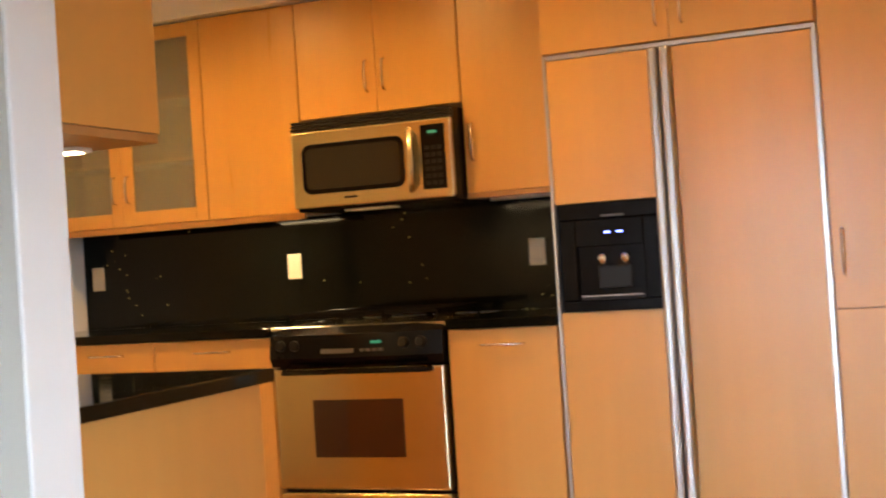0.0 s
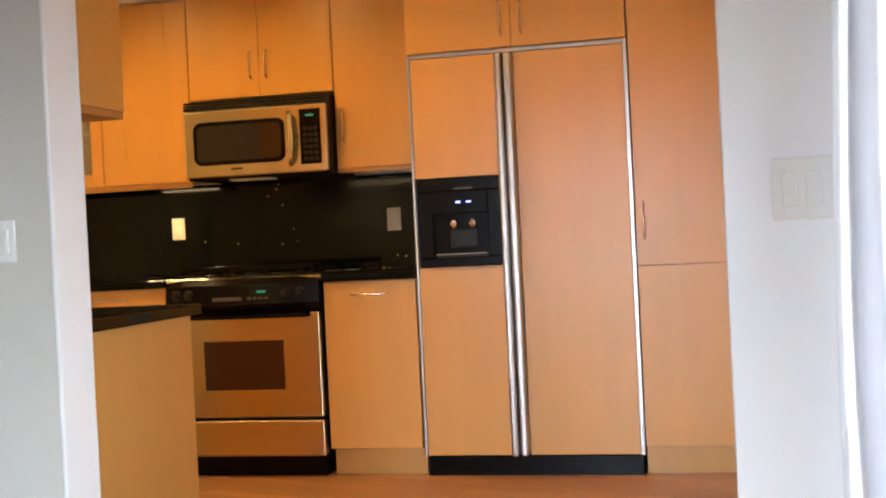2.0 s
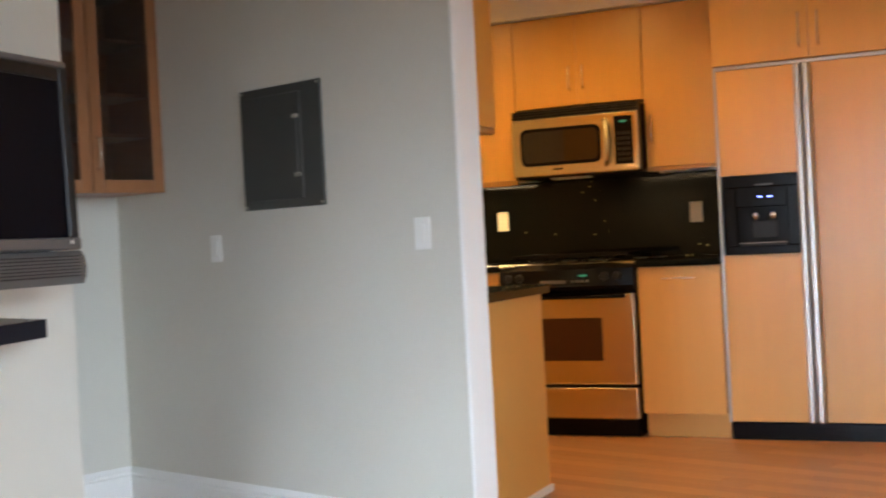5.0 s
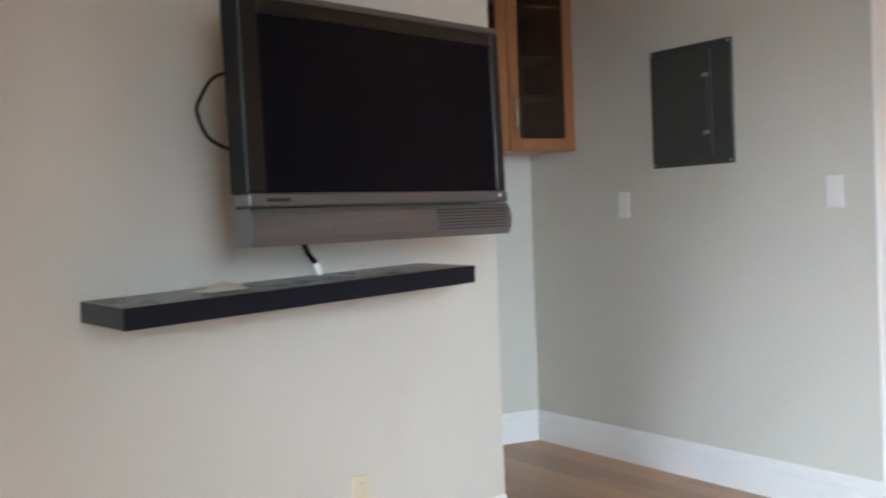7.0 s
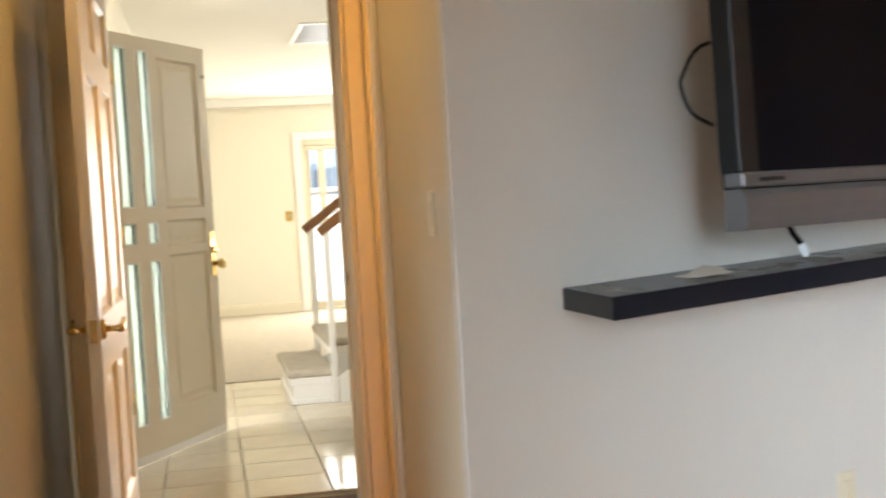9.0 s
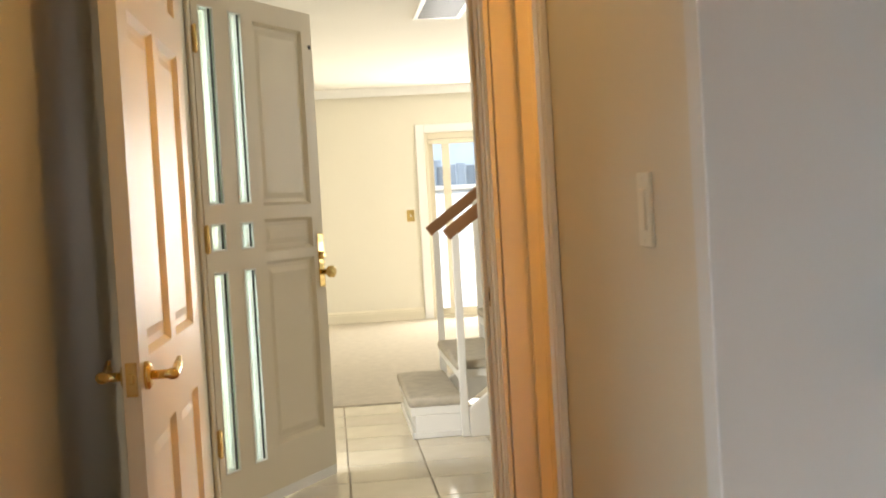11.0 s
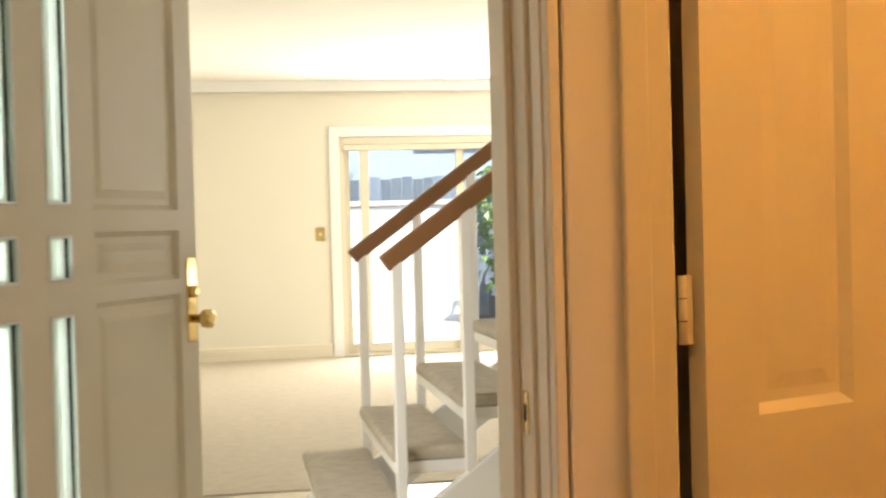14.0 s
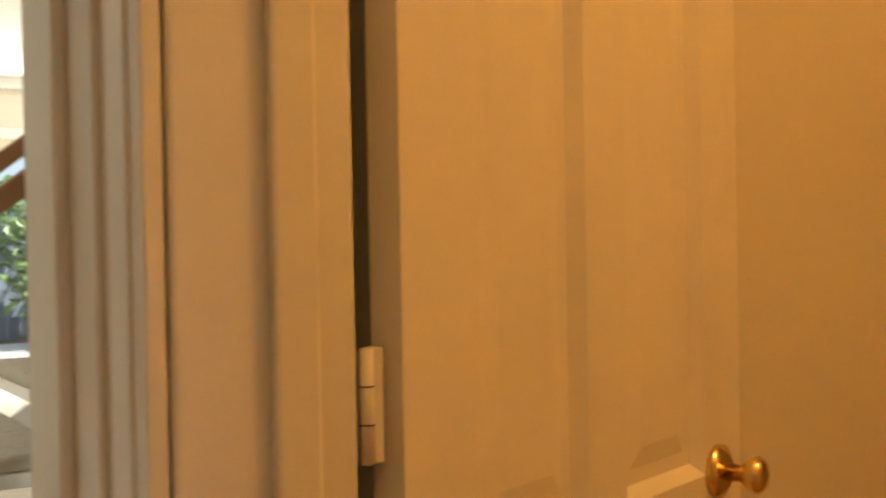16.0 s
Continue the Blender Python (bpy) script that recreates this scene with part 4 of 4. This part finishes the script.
lp = part("latch_plate", boxes((1.0295, 0.006, 0.815, 1.032, 0.030, 0.885), bevel=0.001), BRASS, ld, "brass latch plate")
part("latch_bolt", boxes((1.031, 0.012, 0.84, 1.040, 0.024, 0.862), bevel=0.003), BRASS, lp)
for z in (0.2, 1.02, 1.82):
    part("hinge", tube([(-0.006, 0.0, z), (-0.006, 0.0, z + 0.1)], 0.006, 8), BRASS, ld, "brass hinge")

# bathroom door, open inwards
bd = thing("door", "off-white six-panel bathroom door with brass knob, open inwards", "door", pose(-1.4905, -3.080, 0.012, 0, 0, 112))
part("leaf", door_leaf(0.64, 2.03, 0.032, [(a, c, d, e) for a, d in ((0.095, 0.285), (0.36, 0.545)) for c, e in ((0.22, 0.73), (0.885, 1.62), (1.72, 1.92))]), DOOR_PAINT, bd)
for s, y in ((-1, 0.0), (1, 0.032)):
    kr = part("rose", tube([(0.575, y, 0.885), (0.575, y + s * 0.006, 0.885), (0.575, y + s * 0.012, 0.885)], [0.031, 0.031, 0.020], 18), BRASS, bd, "brass rose")
    part("knob", tube([(0.575, y + s * 0.010, 0.885), (0.575, y + s * 0.03, 0.885), (0.575, y + s * 0.04, 0.885), (0.575, y + s * 0.050, 0.885), (0.575, y + s * 0.057, 0.885), (0.575, y + s * 0.060, 0.885)], [0.010, 0.010, 0.019, 0.022, 0.017, 0.007], 18), BRASS, kr, "round brass knob")
bh = thing("hinge", "white-painted butt hinge bridging the door gap", "hinge", pose(-1.502, -3.119, 1.0))
part("jamb_leaf", boxes((-0.002, -0.012, 0, 0.001, 0.004, 0.09), bevel=0.0005), DOOR_PAINT, bh)
part("knuckle", tube([(0.002, 0.012, 0), (0.002, 0.012, 0.09)], 0.0058, 10), DOOR_PAINT, bh)
part("door_leaf", boxes((-0.010, 0.016, 0, 0.003, 0.026, 0.09), bevel=0.0005), DOOR_PAINT, bh)
for z in (0.03, 0.06):
    part("knuckle_joint", tube([(0.002, 0.012, z), (0.002, 0.012, z + 0.0012)], 0.0061, 10), BEZEL, bh)
for y, z in ((-0.007, 0.016), (-0.004, 0.045), (-0.007, 0.074)):
    part("screw", tube([(0.0008, y, z), (0.0018, y, z)], 0.0022, 8), BRASS, bh)
bl = thing("ceiling_light", "warm round bathroom ceiling lamp, lit", "ceiling light", pose(-0.75, -2.25, 2.62))
part("base", tube([(0, 0, 0), (0, 0, -0.02), (0, 0, -0.03)], [0.14, 0.14, 0.12], 20), BRASS, bl)
part("globe", tube([(0, 0, -0.03), (0, 0, -0.05), (0, 0, -0.075), (0, 0, -0.09)], [0.11, 0.105, 0.07, 0.02], 20), BULB, bl)
lamp("bathroom_light", "POINT", 19, AMBER, pose(-0.75, -2.25, 2.44), 0.12)

# unseen lamp, added to warm the passage walls and the open door
pl = thing("recessed_light", "round recessed passage ceiling light, unseen, added for warm wall tone", "ceiling light", pose(-0.15, -3.82, 2.615))
part("trim_ring", tube([(0, 0, 0.004), (0, 0, -0.004), (0, 0, -0.006)], [0.085, 0.085, 0.07], 20), WHITE, pl)
part("bulb", tube([(0, 0, -0.007), (0, 0, -0.009)], [0.05, 0.045], 16), BULB, pl)
lamp("passage_warm_fill", "SPOT", 15, (1.0, 0.60, 0.20), pose(-0.15, -3.82, 2.59), 0.05, spot=radians(150))

# entry door with narrow panes
GP = [(0.04, 1.215, 0.145, 1.985), (0.25, 1.215, 0.345, 1.985), (0.04, 1.035, 0.145, 1.145), (0.25, 1.035, 0.345, 1.145), (0.04, 0.17, 0.145, 0.955), (0.25, 0.17, 0.345, 0.955)]
gdoor = thing("entry_door", "off-white panelled entry door with narrow glass panes, standing open", "door", pose(-2.735, -4.225, 0.018, 0, 0, 151.46))
part("leaf", door_leaf(0.925, 2.05, 0.044, [(0.435, 1.205, 0.835, 1.965), (0.435, 1.015, 0.835, 1.15), (0.435, 0.21, 0.835, 0.975)], GP), DOOR_PAINT, gdoor)
for k, (a, b, c, d) in enumerate(GP):
    pn = part("pane", boxes((a, 0.004, b, c, 0.008, d), bevel=0), TINT, gdoor, "pale green tinted glass pane")
    pn.visible_shadow = False
    part("glazing_bead", boxes((a, -0.003, b, a + 0.007, 0.0035, d), (c - 0.007, -0.003, b, c, 0.0035, d), (a + 0.007, -0.003, b, c - 0.007, 0.0035, b + 0.007), (a + 0.007, -0.003, d - 0.007, c - 0.007, 0.0035, d), bevel=0.002), WHITE, gdoor, "white glazing bead")
    # four thin white lines and one dark strip down each pane
    for q in (0.20, 0.34, 0.48, 0.62):
        part("pane_line", boxes((a + (c - a) * q - 0.0022, 0.0005, b + 0.008, a + (c - a) * q + 0.0022, 0.0035, d - 0.008), bevel=0), WHITE, gdoor, "white line in the glass")
    part("dark_pane_strip", boxes((a + (c - a) * 0.76 - 0.005, 0.0005, b + 0.008, a + (c - a) * 0.76 + 0.005, 0.0035, d - 0.008), bevel=0), BEZEL, gdoor, "dark upright strip in the glass")
ls = part("lock_plate", boxes((0.868, -0.004, 0.835, 0.916, 0.0, 1.072), bevel=0.001), BRASS, gdoor, "tall brass lock plate")
part("knob", tube([(0.892, -0.004, 0.90), (0.892, -0.03, 0.90), (0.892, -0.04, 0.90), (0.892, -0.06, 0.90), (0.892, -0.068, 0.90)], [0.012, 0.012, 0.026, 0.027, 0.015], 16), BRASS, ls, "brass knob")
part("deadbolt", tube([(0.892, -0.004, 0.975), (0.892, -0.014, 0.975), (0.892, -0.02, 0.975)], [0.018, 0.018, 0.01], 14), BRASS, ls, "dark brass deadbolt")
part("latch_faceplate", boxes((0.9245, 0.010, 0.84, 0.9275, 0.034, 1.07), bevel=0.001), BRASS, gdoor)
part("viewer", tube([(0.90, -0.003, 1.90), (0.90, 0.0, 1.90)], 0.010, 10), BEZEL, gdoor)
for z in (0.25, 1.035, 1.80):
    hg = part("hinge", boxes((-0.004, -0.002, z, -0.001, 0.040, z + 0.10), bevel=0.0005), BRASS, gdoor, "brass hinge leaf")
    part("knuckle", tube([(0.002, -0.008, z - 0.006), (0.002, -0.008, z), (0.002, -0.008, z + 0.10), (0.002, -0.008, z + 0.106)], [0.004, 0.009, 0.009, 0.004], 12), BRASS, hg, "brass hinge knuckle")
part("sweep", boxes((0.01, -0.004, -0.012, 0.915, -0.0005, 0.03), bevel=0.001), WHITE, gdoor, "white bottom seal")
built("trim_entry", boxes((-2.775, -4.47, 0, -2.742, -4.231, 2.14), (-3.71, -4.47, 0, -3.67, -4.235, 2.14), (-3.67, -4.47, 2.10, -2.775, -4.235, 2.14), (-2.742, -4.243, 0, -2.65, -4.229, 2.20), bevel=0.004), DOOR_PAINT, "painted entry door frame")

# ---- hall: staircase ----
sc = thing("staircase", "open-riser staircase with carpeted treads and white stringers", "stairs")
RUN, RISE, NSTEP, SL = 0.25, 0.178, 12, 0.725
for i in range(NSTEP):
    y0, z = -3.405 + RUN * i, 0.208 + RISE * i
    t = part("tread", boxes((-5.305, y0, z - 0.050, -4.242, y0 + 0.285, z), bevel=0.020, seg=3), STAIR_CARPET, sc, "taupe carpeted tread")
    part("tread_board", boxes((-5.28, y0 + 0.012, z - 0.092, -4.246, y0 + 0.275, z - 0.048), bevel=0.004), WHITE, t, "white tread board")
part("bottom_box", boxes((-5.27, -3.375, 0.002, -4.248, -3.135, 0.117), bevel=0.003), WHITE, sc, "white boxed bottom step")
part("box_skirting", boxes((-5.28, -3.390, 0.001, -4.239, -3.376, 0.034), (-4.2475, -3.376, 0.001, -4.237, -3.142, 0.034), bevel=0.003), WHITE, sc, "white skirting round the bottom step")
for x0, x1 in ((-4.238, -4.192), (-5.358, -5.312)):
    n = 2.75
    sb = bmesh.new()
    side = [(-3.100, 0.0), (-2.985, 0.0), (-2.985 + n, n * SL), (-3.100 + n, n * SL + 0.12), (-3.100, 0.145)]
    va = [sb.verts.new((x0, y, z)) for y, z in side]
    vb = [sb.verts.new((x1, y, z)) for y, z in side]
    for k in range(5):
        sb.faces.new((va[k], va[(k + 1) % 5], vb[(k + 1) % 5], vb[k]))
    sb.faces.new(va[::-1])
    sb.faces.new(vb)
    bmesh.ops.recalc_face_normals(sb, faces=sb.faces)
    bmesh.ops.bevel(sb, geom=list(sb.edges), offset=0.004, segments=2, affect="EDGES", profile=0.5)
    part("stringer", sb, WHITE, sc, "white sloped stringer")
for x in (-4.215, -5.335):
    for i in range(NSTEP - 1):
        y = -3.121 + 0.245 * i
        zb = 0.002 if i == 0 else 0.135 + (y + 3.100) * SL
        part("post", boxes((x - 0.019, y - 0.019, zb, x + 0.019, y + 0.019, 1.045 + (y + 3.155) * SL), bevel=0.003), WHITE, sc, "square white post")
    hb = bmesh.new()
    box(hb, -0.02, 0, -0.032, 0.02, 3.0, 0.032, bevel=0.008, seg=2)
    part("handrail", hb, OAK_RAIL, sc, "brown oak handrail", pose(x, -3.165, 1.03, math.degrees(math.atan(SL)), 0, 0))

# ---- living room: sliding door, wall plate, vent ----
sd = tagged(new("door_1"), "sliding glass door with cream frame", "", "", "structure")
SX = -11.07
part("frame", boxes((SX - 0.05, -2.70, 0, SX + 0.05, -2.665, 1.96), (SX - 0.05, -0.19, 0, SX + 0.05, -0.15, 1.96), (SX - 0.05, -2.665, 1.89, SX + 0.05, -0.19, 1.96), (SX - 0.05, -2.665, 0, SX + 0.05, -0.19, 0.03), bevel=0.004), CREAM, sd)
for a, b, dx in ((-2.665, -1.56, -0.02), (-1.64, -0.19, 0.02)):
    leaf = part("sliding_panel", boxes((SX + dx - 0.016, a, 0.03, SX + dx + 0.016, a + 0.06, 1.89), (SX + dx - 0.016, b - 0.06, 0.03, SX + dx + 0.016, b, 1.89), (SX + dx - 0.016, a + 0.06, 0.03, SX + dx + 0.016, b - 0.06, 0.10), (SX + dx - 0.016, a + 0.06, 1.84, SX + dx + 0.016, b - 0.06, 1.89), bevel=0.003), CREAM, sd)
    p = part("pane", boxes((SX + dx - 0.003, a + 0.06, 0.10, SX + dx + 0.003, b - 0.06, 1.84), bevel=0), GLASS, leaf)
    p.visible_shadow = False
part("blind_track", boxes((SX + 0.055, -2.66, 1.84, SX + 0.085, -0.2, 1.885), bevel=0.003), CREAM, sd)
part("blind_slat", boxes((SX + 0.062, -2.52, 0.06, SX + 0.066, -2.44, 1.84), bevel=0.001), CREAM, sd)
built("trim_slider", boxes((-11.02, -2.79, 0, -11.0, -2.70, 2.05), (-11.02, -0.15, 0, -11.0, -0.06, 2.05), (-11.02, -2.70, 1.96, -11.0, -0.15, 2.05), bevel=0.006, seg=2), WHITE, "cream casing round the sliding door")
wp = thing("wall_plate", "brass switch plate beside the sliding door", "switch", pose(-11.02, -2.885, 1.10, 0, 0, 90))
part("plate", boxes((-0.04, -0.007, -0.06, 0.04, 0, 0.06), bevel=0.002), BRASS, wp)
part("toggle", boxes((-0.006, -0.02, -0.012, 0.006, -0.006, 0.012), bevel=0.002), PLASTIC, wp)
# added window in the unseen wall, an opening for the living room fill light
w3 = tagged(new("window_3"), "wide living room window, unseen, added to let daylight in", "", "", "structure")
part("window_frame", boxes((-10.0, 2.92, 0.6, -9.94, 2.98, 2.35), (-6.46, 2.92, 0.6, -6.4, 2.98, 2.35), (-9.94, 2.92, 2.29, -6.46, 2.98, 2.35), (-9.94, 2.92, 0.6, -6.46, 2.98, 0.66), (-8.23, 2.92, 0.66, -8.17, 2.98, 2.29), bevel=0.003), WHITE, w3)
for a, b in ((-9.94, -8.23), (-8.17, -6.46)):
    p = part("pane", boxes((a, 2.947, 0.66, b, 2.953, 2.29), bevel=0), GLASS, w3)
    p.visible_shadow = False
cv = thing("ceiling_vent", "louvred white ceiling vent in the hall", "vent", pose(-5.8, -2.95, 2.45))
part("frame", boxes((-0.5, -0.16, -0.012, 0.5, -0.13, 0), (-0.5, 0.13, -0.012, 0.5, 0.16, 0), (-0.5, -0.13, -0.012, -0.47, 0.13, 0), (0.47, -0.13, -0.012, 0.5, 0.13, 0), bevel=0.002), WHITE, cv)
for k in range(14):
    part("slat", boxes((-0.45 + k * 0.067, -0.13, -0.016, -0.425 + k * 0.067, 0.13, -0.003), bevel=0.001), SILVER, cv)

# ---- garden outside ----
built("pavement", boxes((-15.5, -5.5, -0.15, -11.16, 3.5, -0.06), bevel=0.01), PATIO, "pale concrete patio in full sun")
# unseen slab, added to bounce sun into the room
built("pavement_bounce", boxes((2.43, -0.15, -0.15, 7.5, 5.5, 0.005), bevel=0.01), PATIO, "unseen pale slab added to bounce sunlight through the glazed door")
built("pavement_entry", boxes((-5.5, -9.0, -0.15, -1.5, -4.47, -0.04), bevel=0.01), PATIO, "pale concrete entry path")
fe = thing("fence", "weathered blue-grey board fence behind the patio", "fence", pose(-17.2, 0, -0.15))
for y in range(-6, 5, 2):
    part("post", boxes((-0.12, y - 0.05, 0, -0.02, y + 0.05, 2.05), bevel=0.005), FENCE, fe)
board = mesh_of("board", boxes((-0.012, -0.07, 0, 0.012, 0.07, 1.95), bevel=0.003), FENCE)
for k in range(66):
    o = new("board", board)
    o.parent = fe
    o.matrix_basis = pose(0, -6.0 + k * 0.15, 0.02 * (k % 3), 0, 0, 0)
hs = thing("house", "pale blue stucco neighbour house with a grey roof", "house", pose(-24, -3.5, -0.15))
part("wall", boxes((-3, -8, 0, 3, 9, 5.2), bevel=0.02), STUCCO, hs)
part("roof", prism([(-3.6, -8.5), (3.6, -8.5), (3.6, 9.5), (-3.6, 9.5)], 5.2, 5.5, 0.02), ROOF, hs)
for y in (-5, -1, 3):
    wv = part("window", boxes((2.99, y, 2.6, 3.06, y + 1.4, 3.9), bevel=0.01), WHITE, hs)
    part("pane", boxes((3.061, y + 0.1, 2.7, 3.066, y + 1.3, 3.8), bevel=0), BLACK_GLASS, wv)


def shrub(x, y, h, spread, count, seed, label):
    """Stems and many separate long leaves."""
    rnd = random.Random(seed)
    s = thing("shrub", label, "shrub", pose(x, y, -0.15), "garden shrubs")
    stems, leaves = bmesh.new(), bmesh.new()
    for _ in range(9):
        a, r = rnd.uniform(0, math.tau), rnd.uniform(0.2, 0.9) * spread
        top = Vector((math.cos(a) * r, math.sin(a) * r, h * rnd.uniform(0.5, 1.0)))
        tube([(0.05 * math.cos(a), 0.05 * math.sin(a), 0), (top.x * 0.4, top.y * 0.4, top.z * 0.55), top], [0.02, 0.012, 0.005], 6, stems)
        for _ in range(count // 9):
            t = rnd.uniform(0.25, 1.0)
            c = Vector((top.x * t, top.y * t, top.z * t)) + Vector((rnd.gauss(0, 0.12), rnd.gauss(0, 0.12), rnd.gauss(0, 0.10)))
            c.z = max(c.z, 0.06)
            l, w = rnd.uniform(0.10, 0.24), rnd.uniform(0.02, 0.05)
            m = Matrix.Translation(c) @ Euler((rnd.uniform(-1.2, 1.2), rnd.uniform(-1.2, 1.2), rnd.uniform(0, 6.28))).to_matrix().to_4x4()
            vs = [leaves.verts.new(m @ Vector(p)) for p in ((0, 0, 0), (w, l * 0.45, 0.012), (0, l, -0.03), (-w, l * 0.45, 0.012))]
            leaves.faces.new(vs)
    part("stems", stems, BARK, s)
    tagged(part("foliage", leaves, LEAF, s), kind="stuff")
    return s


gw = thing("garden_wall", "low white stucco garden wall in full sun", "wall", pose(-15.6, -3.4, -0.15))
part("wall", boxes((-0.1, -3.0, 0, 0.1, 2.6, 1.55), bevel=0.02, seg=2), WHITE_WALL, gw)
part("coping", boxes((-0.14, -3.02, 1.55, 0.14, 2.62, 1.62), bevel=0.015, seg=2), PATIO, gw)
shrub(-14.6, 0.0, 1.75, 0.6, 1300, 1, "leafy green shrub beyond the patio")
shrub(-14.0, 0.5, 1.3, 0.6, 900, 2, "low green shrub beside the patio")
shrub(-16.3, 0.2, 2.3, 0.8, 1100, 3, "tall green shrub before the fence")
shrub(-15.8, 1.2, 2.2, 0.9, 1200, 4, "tall green shrub before the fence")
shrub(-4.6, -7.6, 1.8, 0.8, 1000, 5, "green shrub beside the entry path")
shrub(-2.6, -8.2, 2.0, 0.9, 1000, 6, "green shrub beside the entry path")

# ---- floor planks and hall tiles ----
# unseen rear window, added as the way in for light on the panel wall
w4 = tagged(new("window_4"), "white framed rear window, unseen, added to let daylight in", "", "", "structure")
part("window_frame", boxes((2.1, -7.09, 0.8, 2.16, -7.03, 2.2), (4.24, -7.09, 0.8, 4.3, -7.03, 2.2), (2.16, -7.09, 2.14, 4.24, -7.03, 2.2), (2.16, -7.09, 0.8, 4.24, -7.03, 0.86), bevel=0.003), WHITE, w4)
p = part("pane", boxes((2.16, -7.063, 0.86, 4.24, -7.057, 2.14), bevel=0), GLASS, w4)
p.visible_shadow = False
rnd = random.Random(11)
floor_ob = bpy.data.objects["floor"]
plank_len = (0.9, 1.2, 1.5)
planks = [mesh_of("plank", boxes((0.0008, 0.0006, -0.012, L - 0.0008, 0.0994, 0.0), bevel=0.0008), FLOOR_WOOD) for L in plank_len]
for r in range(44):
    y = -1.25 + 0.1 * r
    x = -1.85 - rnd.uniform(0, 0.8) * (1 if y > -0.15 else 0)
    if y < -0.2:
        x = -1.725
    while x < 2.6:
        k = rnd.randrange(3)
        o = new("plank", planks[k])
        o.parent = floor_ob
        o.matrix_basis = pose(x, y, 0)
        x += plank_len[k]
rest = bmesh.new()
y = -6.95
while y < -1.26:
    x = -1.6 if y > -4.3 else 0.6
    while x < 5.0:
        box(rest, x + 0.001, y + 0.001, -0.012, min(x + 1.2, 5.19) - 0.001, y + 0.1 - 0.001, 0.0)
        x += 1.2
    y += 0.1
tagged(part("planks_rest", rest, FLOOR_WOOD, floor_ob), kind="stuff")
hall_ob = bpy.data.objects["floor_hall"]
T = 0.355
tile = mesh_of("tile", boxes((0.003, 0.003, -0.012, T - 0.003, T - 0.003, 0.0), bevel=0.002), TILE)
for i in range(10):
    for j in range(13):
        x, y = -5.455 + i * T, -4.35 + 0.265 + j * T - T
        o = new("tile", tile)
        o.parent = hall_ob
        o.matrix_basis = pose(x, y, 0)
